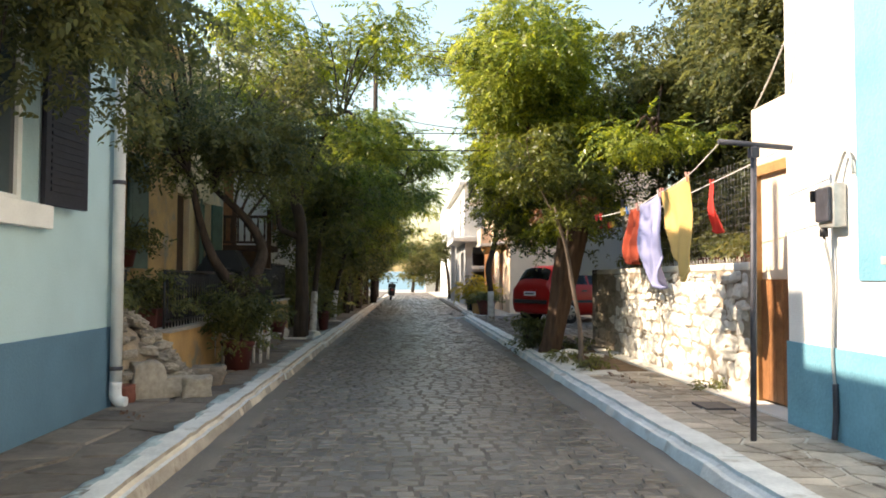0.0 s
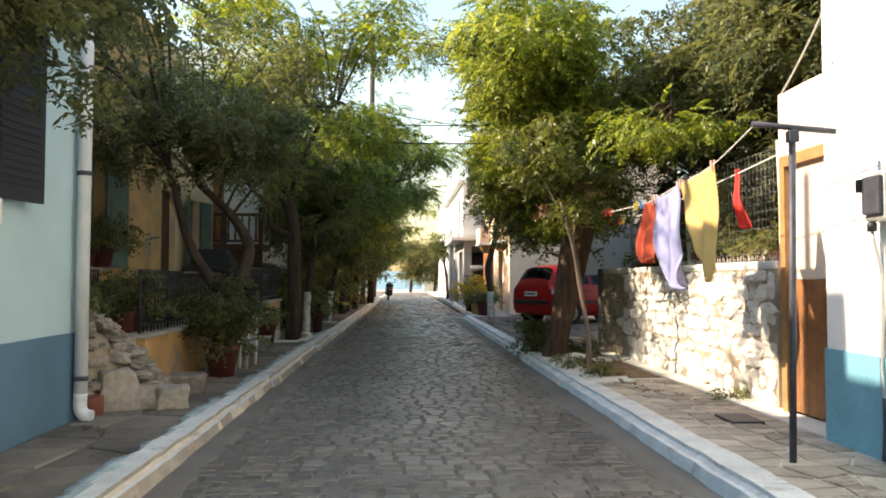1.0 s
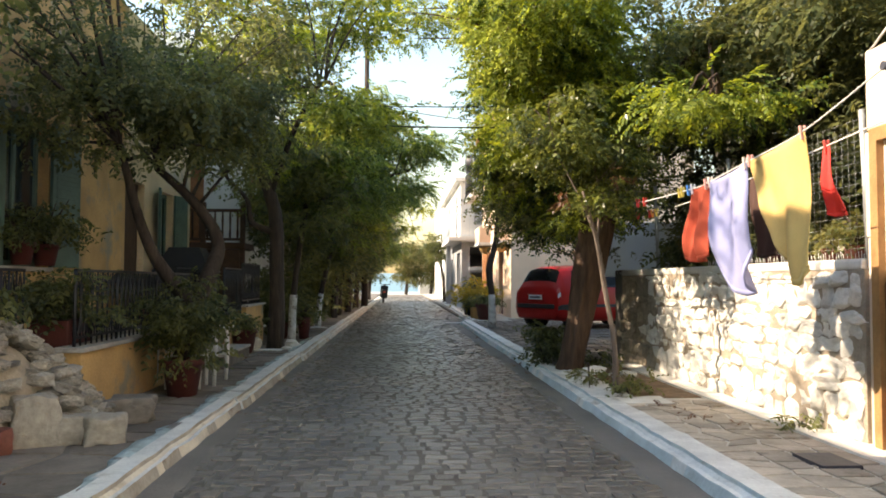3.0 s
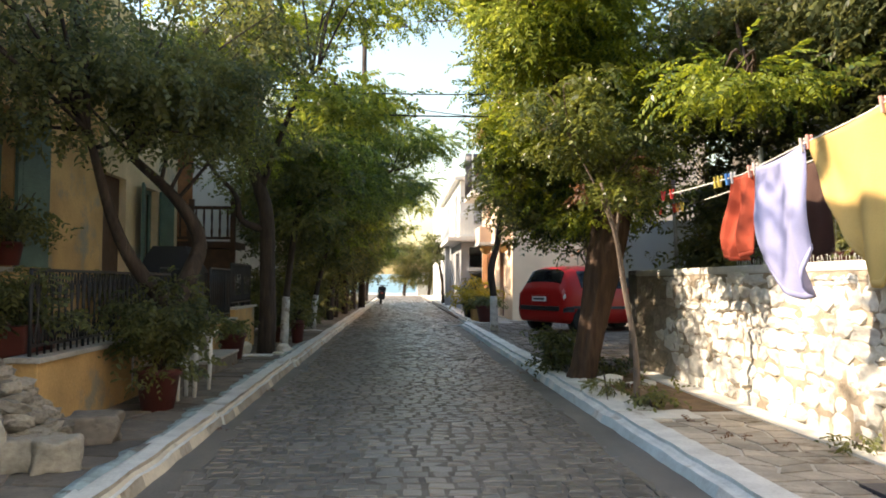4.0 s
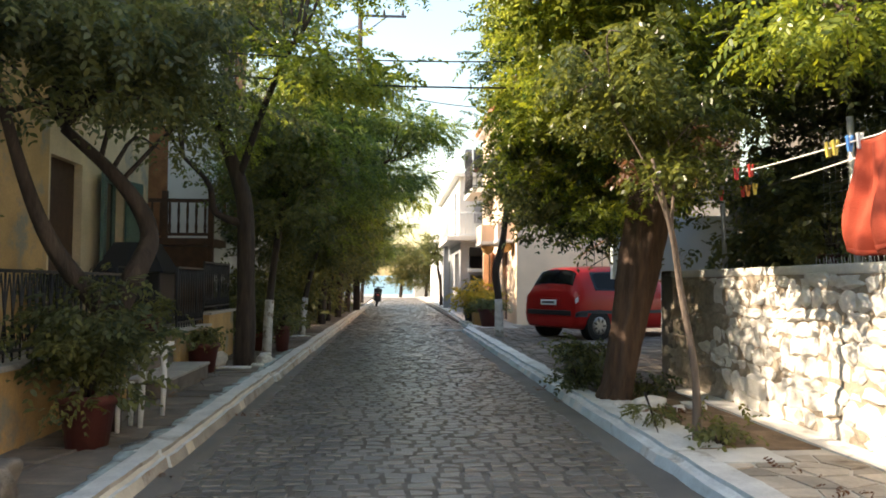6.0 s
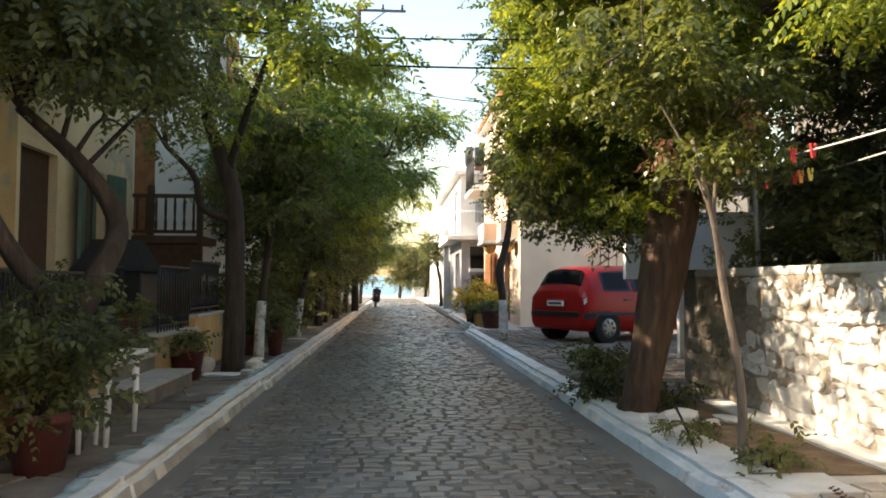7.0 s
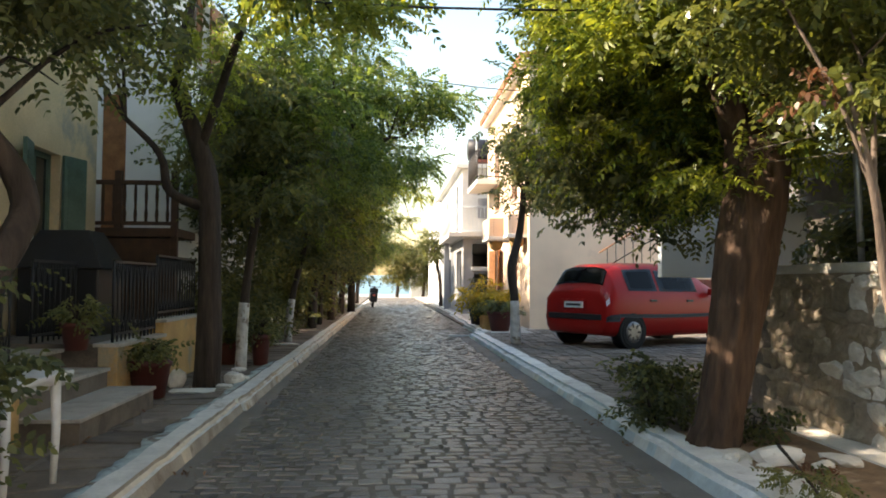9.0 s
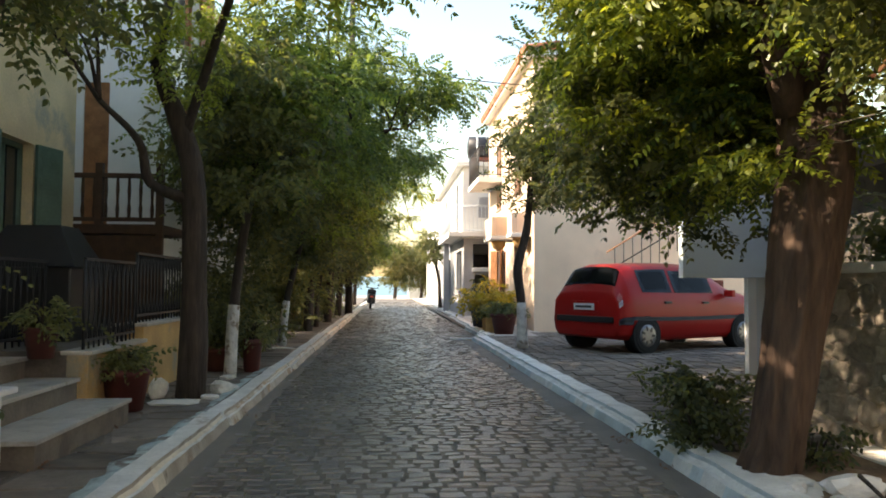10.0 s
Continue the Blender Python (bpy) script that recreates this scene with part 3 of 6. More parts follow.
window("window_7", "x", -3.3, 1, 19.2, 20.1, 2.4, 4.0, M_WOOD, M_WOOD, "window with brown shutters")
window("window_8", "x", -3.3, 1, 22.0, 22.9, 2.4, 4.0, M_WOOD, M_WOOD, "window with brown shutters")
window("window_9", "x", -3.3, 1, 19.2, 20.1, 4.9, 6.2, M_WOOD, M_WOOD, "upper window with brown shutters")
block("house_far_left", "low cream house behind the trees", -10, -3.2, 24.9, 34, 5.4, M_CREAM, [(27, 28, 1.2, 2.6), (30, 31, 1.2, 2.6)], "x1")
block("house_end_left", "low white house behind the trees", -10, -3.4, 34.4, 47, 5.0, M_WHITE, [(37, 38, 1.2, 2.6), (42, 43, 1.2, 2.6)], "x1")

# right hand houses beyond the parking place
CH = block("house_cream", "cream rendered house with a balcony and tiled eave", 3.5, 11, 25.2, 33.2, 6.9, M_PEACH, [(27.0, 28.0, 0.12, 2.4), (30.0, 31.0, 0.9, 2.3), (27.0, 28.0, 3.6, 5.7), (30.4, 31.4, 3.6, 5.7)], "x0")
for i, (y0, y1, z0, z1) in enumerate(((30.0, 31.0, 0.9, 2.3), (27.0, 28.0, 3.6, 5.7), (30.4, 31.4, 3.6, 5.7))):
    window("window_%d" % (10 + i), "x", 3.5, -1, y0, y1, z0, z1, M_WOOD, M_WOOD if i == 0 else None, "window in a brown wooden frame")
d3 = tagged(new("door_3"), "red-brown wooden house door", "door", kind="structure")
part("leaf", box(3.6, 3.65, 27.0, 28.0, 0.12, 2.4, 0.006), M_TERRA, d3)
ev = bmesh.new()
box(3.28, 11.2, 25.0, 33.4, 6.8, 6.9, 0.01, ev)
part("eave", ev, M_WHITE, CH)
for i in range(40):
    part("roof_tile", turned(tube(((0, 0, 0), (0.9, 0, 0.16)), (0.1, 0.085), 8), Matrix.Translation((3.22, 25.05 + i * 0.21, 6.94))), M_TILE, CH)


def balcony(label, x0, x1, y0, y1, z, h=0.95, iron=M_IRON):
    b = tagged(new("balcony"), label, "balcony", kind="structure")
    part("slab", box(x0, x1, y0, y1, z - 0.16, z, 0.01), M_WHITE, b)
    r = bmesh.new()
    for pts in (((x0 + 0.03, y0 + 0.03), (x0 + 0.03, y1 - 0.03)), ((x0 + 0.03, y0 + 0.03), (x1, y0 + 0.03)), ((x0 + 0.03, y1 - 0.03), (x1, y1 - 0.03))):
        for zz in (z + 0.08, z + h):
            tube(((*pts[0], zz), (*pts[1], zz)), 0.016, 6, bm=r)
    part("rail", r, iron, b)
    n = int((y1 - y0) / 0.14)
    for i in range(n + 1):
        yy = y0 + 0.03 + (y1 - y0 - 0.06) * i / n
        part("baluster", tube(((x0 + 0.03, yy, z), (x0 + 0.03, yy, z + h)), 0.008, 5), iron, b)
    n = int((x1 - x0) / 0.14)
    for i in range(1, n + 1):
        xx = x0 + 0.03 + (x1 - x0 - 0.03) * i / n
        part("baluster", tube(((xx, y0 + 0.03, z), (xx, y0 + 0.03, z + h)), 0.008, 5), iron, b)
    return b


balcony("balcony with a thin dark iron rail on the cream house", 2.75, 3.5, 30.2, 33.0, 4.55)
for ya, yb, xa in ((26.7, 28.1, 2.66), (25.5, 26.2, 2.98)):
    bay = tagged(new("balcony"), "small masonry balcony with a solid cream parapet", "balcony", kind="structure")
    part("slab", box(xa, 3.5, ya, yb, 2.4, 2.5, 0.02), M_WHITE, bay)
    part("parapet", box(xa + 0.02, xa + 0.14, ya + 0.02, yb - 0.02, 2.5, 3.0, 0.02), M_PEACH, bay)
    for yy in (ya + 0.02, yb - 0.12):
        part("parapet_side", box(xa + 0.14, 3.499, yy, yy + 0.1, 2.5, 3.0, 0.012), M_PEACH, bay)
    part("corbel", turned(lathe(((0.03, 0.0), (0.14, 0.06), (0.19, 0.16), (0.2, 0.27)), 14), Matrix.Translation((xa + 0.3, (ya + yb) / 2, 2.13))), M_OCHRE, bay, "rounded ochre corbel")
# Ground floor of a white house; its grey stands in for shade.
FH = block("house_white_far", "ground floor of the white two-storey house, shade put into its grey", 2.76, 11, 34.5, 46, 2.9, M_GREY_SHADE, [(35.3, 37.3, 1.0, 2.5), (40, 41, 0.12, 2.3)], "x0", holes_y=[(3.1, 3.85, 1.85, 2.7), (3.15, 3.85, 0.6, 1.6)])
part("window_sill", box(3.06, 3.9, 34.4, 34.499, 1.7, 1.84, 0.01), M_WHITE, FH, "white sill under the dark opening")
FU = block("house_white_upper", "white upper storey over a shaded ground floor", 2.7, 11, 34.4, 46.1, 5.5, M_WHITE, [(36, 37, 3.1, 5.1), (41, 42, 3.6, 5.0)], "x0", holes_y=[(3.3, 3.6, 3.65, 4.4)], base=2.94)
part("roof_slab", box(2.45, 11.2, 34.2, 46.3, 5.5, 5.66, 0.02), M_WHITE, FU)
part("shutter", box(3.28, 3.62, 34.36, 34.4, 3.65, 4.4, 0.006), M_GREY_SHADE, FU, "closed blue-grey shutter")
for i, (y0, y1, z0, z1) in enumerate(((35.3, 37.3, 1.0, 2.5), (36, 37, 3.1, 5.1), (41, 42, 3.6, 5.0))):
    window("window_%d" % (14 + i), "x", 2.7 if i else 2.76, -1, y0, y1, z0, z1, M_GREY_SHADE, None, "plain window in a grey frame")
balcony("long white balcony with a pale iron rail", 2.25, 2.7, 34.5, 40.5, 3.12, iron=M_PIPE)
balcony("narrow white balcony round the house end", 2.15, 3.9, 33.85, 34.395, 3.1, iron=M_PIPE)
for yy in (39.2,):
    part("pillar", box(2.4, 2.62, yy, yy + 0.22, 0.1, 2.96, 0.01), M_GREY_SHADE, FH)
block("house_end_right", "sunlit white house near the sea", 2.95, 11, 47.5, 62, 6.6, M_WHITE, [(49, 50, 1, 2.4), (53, 54, 1, 2.4), (57, 58, 1, 2.4), (49, 50, 4, 5.4), (53, 54, 4, 5.4), (57, 58, 4, 5.4)], "x0")
for i in range(6):
    window("window_%d" % (30 + i), "x", 2.95, -1, 49 + 4 * (i % 3), 50 + 4 * (i % 3), 1 + 3 * (i // 3), 2.4 + 3 * (i // 3), M_WHITE, None, "plain window in the sunlit white wall")
setting("wall_seafront", box(2.2, 5.5, 80, 82, -0.05, 2.2, 0.05), M_WHITE, "low white building by the seafront", "wall")
# house behind the stone wall; dark mortar colour stands in for tree shade
BH = block("house_behind_wall", "house behind the garden wall, shade put into its dark colour", 5.6, 11, 6.2, 16.4, 5.6, M_JOINT_SHADE, [(8, 9, 2.3, 3.6), (11, 12, 2.3, 3.6), (14.95, 15.95, 2.75, 4.3)], "x0")
window("window_20", "x", 5.6, -1, 8, 9, 2.3, 3.6, M_WHITE, M_PIPE, "window with pale shutters")
window("window_21", "x", 5.6, -1, 11, 12, 2.3, 3.6, M_WHITE, M_PIPE, "window with pale shutters")
M_AQUA = mat("faded_aqua_shutter", (0.42, 0.56, 0.55), 0.6, 0.2, 6, 0.2)
w22 = window("window_22", "x", 5.6, -1, 14.95, 15.95, 2.75, 4.3, M_WHITE, None, "balcony window with closed faded aqua shutters", sill=False)
for ya in (14.97, 15.46):
    sh = box(5.6, 5.635, ya, ya + 0.47, 2.77, 4.28, 0.004)
    for k in range(26):
        box(5.59, 5.6, ya + 0.05, ya + 0.42, 2.87 + k * 0.052, 2.9 + k * 0.052, 0, sh)
    part("shutter", sh, M_AQUA, w22, "closed louvred shutter in faded aqua")
part("slab", box(4.85, 5.599, 13.6, 16.38, 2.62, 2.72, 0.01), M_GREY_SHADE, w22, "thin concrete balcony slab")
# pale blue stair landing over the parking place
SL = tagged(new("stair_landing"), "pale blue rendered landing wall on a white post", "landing", kind="structure")
part("panel", box(3.58, 5.6, 16.18, 16.32, 1.306, 2.35, 0.01), M_PALEGREY, SL)
part("floor_slab", box(4.5, 5.6, 16.325, 18.3, 1.33, 1.5, 0.01), M_PALEGREY, SL)
part("post", box(4.42, 4.53, 16.2, 16.31, 0.09, 1.306, 0.008), M_WHITE, SL, "slim white post")
part("side_wall", box(4.56, 5.6, 16.42, 16.56, 0.09, 1.325, 0.01), M_PALEGREY, SL, "pale blue wall under the landing")

# ---- stone garden wall ----
GW = setting("garden_wall", box(3.23, 3.55, 6.98, 12.95, 0.05, 1.3), M_MORTAR, "rough whitewashed rubble stone garden wall", "wall")
part("coping", box(3.22, 3.6, 7.0, 12.9, 1.3, 1.375, 0.02), M_WASH, GW, "whitewashed mortar coping")
part("end_pier", box(3.22, 3.62, 12.62, 12.97, 0.05, 1.38, 0.02), M_JOINT_SHADE, GW, "grey cement end pier")

# ---- terrace, low wall, steps ----
TW = setting("terrace", box(-3.9, -2.98, 6.82, 11.55, 0.05, 0.6), M_SLAB, "raised paved terrace before the ochre house", "terrace")
part("terrace_front", box(-2.98, -2.62, 8.15, 11.55, 0.05, 0.6), M_SLAB, TW)
part("low_wall", box(-2.98, -2.62, 8.15, 8.32, 0.08, 0.64, 0.008), M_OCHRE, TW)
part("low_wall", box(-2.62, -2.45, 8.15, 11.5, 0.08, 0.64, 0.008), M_OCHRE, TW, "ochre rendered low wall")
part("cap", box(-2.66, -2.41, 8.1, 11.55, 0.64, 0.68, 0.008), M_MARBLE, TW, "thin grey stone cap")
part("low_wall", box(-2.62, -2.45, 13.3, 14.7, 0.08, 0.63, 0.008), M_OCHRE, TW, "ochre rendered low wall")
part("cap", box(-2.66, -2.41, 13.28, 14.7, 0.63, 0.665, 0.008), M_MARBLE, TW, "thin grey stone cap")
part("low_wall", box(-2.62, -2.45, 14.7, 16.3, 0.08, 0.78, 0.008), M_OCHRE, TW, "ochre rendered low wall")
part("cap", box(-2.66, -2.41, 14.68, 16.35, 0.78, 0.815, 0.008), M_MARBLE, TW, "thin grey stone cap")
part("upper_terrace", box(-3.9, -2.62, 13.3, 16.4, 0.05, 0.66), M_SLAB, TW)
ST = tagged(new("steps"), "three grey steps with pale marble treads", "steps", kind="structure")
for i, (x, z) in enumerate(((-2.1, 0.29), (-2.5, 0.455), (-2.9, 0.62))):
    part("riser", box(-3.9, x - 0.02, 11.64, 13.27, z - 0.17 if i else 0.05, z - 0.03), M_SLAB, ST)
    part("tread", box(x - 0.42 if i < 2 else -3.9, x, 11.6, 13.29, z - 0.03, z, 0.006), M_MARBLE, ST, "pale marble tread")


# ---- trees ----
tree("dark-leaved tree overhanging the footway", ((-2.05, 2.6, 0.1), (-2.0, 2.7, 1.2), (-1.95, 3.0, 2.4)), (0.13, 0.1, 0.07), [(((-1.95, 3.0, 2.3), (-1.95, 3.9, 2.9), (-1.95, 4.9, 3.0)), 0.05)],
     [((-1.95, 4.7, 2.95), (0.5, 1.1, 0.7), 1000), ((-2.0, 3.5, 3.6), (0.6, 1.0, 0.8), 700)], "broad", M_LEAF_DARK, 11, size=0.62, density=2.4, clump=40, spread=0.2)
# The crown blob at y 7.9 is unseen, added to dapple the laundry.
tree("forked dark-barked tree with a dense leafy crown", ((-2.15, 10.0, 0.1), (-2.1, 10.0, 0.6), (-2.08, 10.0, 0.98)), (0.15, 0.12, 0.12),
     [(((-2.08, 10.0, 0.95), (-1.93, 10.1, 1.3), (-1.9, 10.3, 1.62), (-2.1, 10.2, 2.0), (-2.5, 10.1, 2.4)), 0.1),
      (((-2.08, 10.0, 0.95), (-2.35, 9.8, 1.35), (-2.5, 9.6, 1.8), (-2.6, 9.3, 2.5)), 0.085)],
     [((-2.5, 9.3, 3.0), (1.05, 1.4, 0.9), 800), ((-1.9, 10.4, 2.9), (0.7, 1.2, 0.75), 600), ((-2.9, 8.2, 3.5), (0.8, 1.0, 0.7), 160), ((-2.7, 7.9, 4.75), (0.7, 0.9, 0.45), 70), ((-2.3, 10.3, 4.1), (0.7, 0.9, 0.4), 70), ((-1.6, 11.2, 4.1), (0.5, 0.9, 0.5), 160)], "broad", M_LEAF_DARK, 12, twigs=34, clump=44, spread=0.24, size=0.72, density=2.2)
# Crown blobs at y 13.1 are added to shade the wall's far end.
tree("tall street tree with dark trunk and feathery leaves", ((-1.94, 14.55, 0.1), (-1.93, 14.5, 1.0), (-1.95, 14.5, 2.1), (-2.05, 14.5, 2.6), (-2.3, 14.4, 3.3)), (0.15, 0.115, 0.11, 0.1, 0.07),
     [(((-1.97, 14.5, 2.0), (-2.3, 14.3, 2.15), (-2.35, 14.1, 2.5), (-2.6, 13.8, 2.8)), 0.06),
      (((-2.05, 14.5, 2.6), (-1.6, 14.0, 3.6), (-1.0, 12.6, 4.0), (-0.6, 11.8, 3.4)), 0.05), (((-2.3, 14.4, 3.3), (-2.2, 14.8, 4.5), (-1.8, 15.0, 5.6)), 0.06)],
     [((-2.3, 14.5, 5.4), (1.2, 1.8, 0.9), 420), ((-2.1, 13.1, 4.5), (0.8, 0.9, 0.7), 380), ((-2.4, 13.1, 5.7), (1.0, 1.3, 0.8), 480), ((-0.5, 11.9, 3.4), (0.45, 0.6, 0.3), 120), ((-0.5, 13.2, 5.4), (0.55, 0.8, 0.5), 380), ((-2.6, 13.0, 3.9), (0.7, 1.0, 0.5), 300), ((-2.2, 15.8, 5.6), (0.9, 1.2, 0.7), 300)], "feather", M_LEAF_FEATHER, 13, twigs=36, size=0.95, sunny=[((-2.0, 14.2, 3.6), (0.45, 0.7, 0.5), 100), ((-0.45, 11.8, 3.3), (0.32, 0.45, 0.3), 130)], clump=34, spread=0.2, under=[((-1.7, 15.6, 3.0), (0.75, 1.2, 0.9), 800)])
tree("slim street tree with limewashed trunk", ((-1.93, 16.3, 0.1), (-1.9, 16.35, 0.95), (-1.8, 16.5, 2.0), (-1.7, 16.8, 3.0)), (0.065, 0.056, 0.05, 0.045),
     [(((-1.75, 16.6, 2.5), (-1.0, 17.5, 3.2), (0.2, 18.6, 3.6)), 0.045)],
     [((-1.5, 17.3, 3.55), (1.1, 1.5, 1.15), 1350), ((0.1, 18.6, 4.2), (0.75, 0.9, 0.4), 480), ((-0.5, 18.0, 3.3), (0.6, 0.9, 0.4), 260), ((-1.4, 17.4, 4.55), (0.75, 1.1, 0.5), 300)], "feather", M_LEAF_DEEP, 14, clump=60, spread=0.21, under=[((-1.9, 17.3, 2.5), (0.9, 1.5, 0.8), 1100)], limed=0.95, twigs=20, group="limed street trees")
tree("leaning street tree with limewashed trunk", ((-1.91, 20.8, 0.1), (-1.85, 20.9, 0.9), (-1.65, 21.1, 1.9), (-1.5, 21.5, 3.0)), (0.07, 0.06, 0.05, 0.045), [],
     [((-1.5, 21.5, 3.6), (1.2, 1.6, 1.4), 1350), ((-0.5, 21.0, 4.7), (1.0, 1.2, 0.6), 480), ((0.1, 21.6, 3.6), (0.7, 1.0, 0.4), 300), ((-0.9, 21.3, 5.5), (0.9, 1.1, 0.5), 330)], "feather", M_LEAF_DEEP, 15, clump=50, spread=0.21, under=[((-1.8, 21.8, 2.3), (0.9, 1.6, 0.8), 1000), ((-2.4, 19.3, 2.6), (0.8, 1.3, 1.0), 800)], limed=0.95, twigs=16, group="limed street trees")
tree("thin street tree with sparse overhanging leaves", ((-1.85, 26.9, 0.1), (-1.75, 26.9, 1.5), (-1.3, 27.0, 2.8)), (0.07, 0.06, 0.045), [(((-1.4, 27.0, 2.6), (-0.6, 27.0, 3.4), (0.5, 27.0, 3.9)), 0.035)],
     [((0.15, 27.0, 3.6), (0.85, 1.2, 0.9), 260), ((-0.8, 26.8, 3.4), (0.7, 1.0, 0.8), 260)], "feather", M_LEAF_FEATHER, 16, twigs=12)
for i, (x, y, h) in enumerate(((-1.9, 25.2, 3.3), (-1.75, 29.5, 3.2), (-1.75, 34.5, 3.2), (-1.7, 40.5, 3.0), (-1.75, 49.0, 3.0))):
    tree("street tree with dark feathery crown", ((x, y, 0.1), (x + 0.05, y, 1.2), (x + 0.1, y + 0.1, 2.2), (x + 0.2, y, 3.2)), (0.12, 0.1, 0.09, 0.06), [],
         [((x + 0.3, y, h + 0.3), (1.4, 2.2, 1.5), 1500),  ((x + 0.5, y - 1.2, h + 1.3), (0.9, 1.2, 0.7), 500), ((x + 1.3, y, h), (0.5, 1.0, 0.7), 70)], "fine", M_LEAF_DEEP if i % 2 else M_LEAF_MID, 20 + i, clump=40, spread=0.16, under=[((x - 0.1, y + 0.6, 2.3), (0.9, 2.0, 1.0), 900)], twigs=10, size=1.25, group="far street trees")
tree("thick-trunked street tree with a wide feathery crown", ((2.16, 11.4, 0.08), (2.24, 11.4, 0.35), (2.38, 11.42, 1.1), (2.54, 11.5, 1.8), (2.66, 11.7, 2.5)), (0.15, 0.14, 0.165, 0.195, 0.205),
     [(((2.45, 11.6, 2.3), (2.0, 11.2, 3.2), (1.4, 10.6, 4.0)), 0.1), (((2.5, 11.7, 2.4), (3.0, 11.2, 3.3), (3.6, 10.4, 4.0)), 0.1), (((2.5, 11.7, 2.4), (2.5, 12.6, 3.5), (2.2, 13.6, 4.4)), 0.09), (((3.6, 10.4, 4.0), (3.2, 9.4, 3.4), (2.95, 8.7, 2.85)), 0.025)],
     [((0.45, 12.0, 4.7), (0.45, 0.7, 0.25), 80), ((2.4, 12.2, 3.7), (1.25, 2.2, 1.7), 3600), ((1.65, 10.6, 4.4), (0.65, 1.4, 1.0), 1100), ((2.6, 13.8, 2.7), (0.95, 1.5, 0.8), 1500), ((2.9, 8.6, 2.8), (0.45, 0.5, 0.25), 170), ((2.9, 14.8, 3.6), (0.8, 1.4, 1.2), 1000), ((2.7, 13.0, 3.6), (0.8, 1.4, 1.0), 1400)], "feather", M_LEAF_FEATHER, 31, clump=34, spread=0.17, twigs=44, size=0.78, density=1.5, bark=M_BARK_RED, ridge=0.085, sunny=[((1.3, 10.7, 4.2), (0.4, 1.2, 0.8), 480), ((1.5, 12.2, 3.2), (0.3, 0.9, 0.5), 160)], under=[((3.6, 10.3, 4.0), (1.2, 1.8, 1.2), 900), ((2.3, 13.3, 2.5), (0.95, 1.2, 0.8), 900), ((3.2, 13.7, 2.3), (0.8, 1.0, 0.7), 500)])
tree("thin leaning young tree with broad leaves", ((2.2, 9.41, 0.1), (2.18, 9.4, 0.6), (2.08, 9.4, 1.2), (2.0, 9.35, 1.6), (1.85, 9.3, 2.1)), (0.036, 0.025, 0.022, 0.019, 0.013),
     [(((2.0, 9.35, 1.6), (1.85, 9.35, 2.0), (1.6, 9.4, 2.5)), 0.013), (((2.0, 9.35, 1.6), (2.05, 9.45, 2.1), (2.0, 9.7, 2.7)), 0.013)],
     [((1.65, 9.6, 2.7), (0.48, 0.7, 0.45), 800), ((2.2, 9.8, 2.35), (0.45, 0.75, 0.45), 620), ((2.1, 9.3, 2.05), (0.3, 0.35, 0.2), 150)], "broad", M_LEAF_MID, 32, twigs=8, size=0.6, bark=M_BARK_PALE)
tree("slender dark tree with limewashed trunk by the parking place", ((2.32, 20.27, 0.1), (2.3, 20.3, 0.9), (2.25, 20.3, 1.5), (2.42, 20.4, 2.2), (2.5, 20.5, 3.0)), (0.1, 0.085, 0.08, 0.075, 0.05), [],
     [((3.1, 20.3, 3.5), (0.6, 1.1, 1.0), 900), ((3.0, 19.3, 4.4), (0.6, 0.9, 0.7), 450), ((2.35, 20.3, 3.7), (0.32, 0.6, 0.95), 420)], "broad", M_LEAF_DARK, 33, limed=0.95, twigs=12)
tree("small dark round tree before the far house", ((2.58, 43.5, 0.08), (2.5, 43.5, 1.4), (2.3, 43.5, 2.5)), (0.09, 0.075, 0.055), [], [((2.12, 43.4, 3.2), (0.48, 0.8, 0.95), 520)], "broad", M_LEAF_DARK, 34, size=1.2)
for i, (x, y) in enumerate(((0.8, 74), (3.2, 76), (5.2, 78))):
    tree("sunlit olive-green tamarisk by the sea", ((x, y, 0), (x + 0.1, y, 1.2), (x + 0.3, y, 2.4)), (0.16, 0.13, 0.08), [], [((x + 0.2, y, 3.6), (1.8, 2.0, 1.5), 1300), ((x + 0.6, y, 1.9), (1.3, 1.4, 1.2), 750)], "fine", M_LEAF_OLIVE, 40 + i, size=1.8, group="seafront trees")
# dark greenery behind the garden wall
for i, (x, y, z, rx, ry, rz, n) in enumerate(((4.5, 9.0, 2.1, 0.8, 1.2, 1.2, 1800), (4.4, 11.4, 2.1, 0.7, 1.3, 1.3, 1800), (4.7, 7.6, 2.4, 0.6, 0.9, 1.2, 900), (4.5, 13.3, 1.25, 0.6, 1.2, 0.8, 1000))):
    b = thing("shrub", "tall dark evergreen shrub behind the garden wall", "shrub", "garden shrubs")
    part("stem", tube(((x, y, 0.0), (x + 0.05, y, 1.0), (x, y, 2.0)), (0.07, 0.05, 0.03), 7, 0.2), M_BARK, b)
    foliage("crown", [((x, y, z), (rx, ry, rz), n)], "broad", M_LEAF_DARK, b, 60 + i)
tb2 = [((4.6, 9.6, 4.3), (1.1, 2.0, 1.6), 2600), ((4.5, 11.6, 3.8), (1.0, 1.2, 1.5), 1500), ((4.0, 7.9, 4.0), (0.7, 1.1, 0.9), 1100)]
tree("big dark garden tree leaning over the wall", ((4.7, 10.2, 0.0), (4.7, 10.2, 1.5), (4.6, 10.1, 3.0)), (0.16, 0.13, 0.1), [(((4.6, 10.1, 2.8), (4.3, 9.2, 3.6), (4.1, 8.2, 4.0)), 0.06)], tb2, "feather", M_LEAF_DARK, 35, twigs=20)


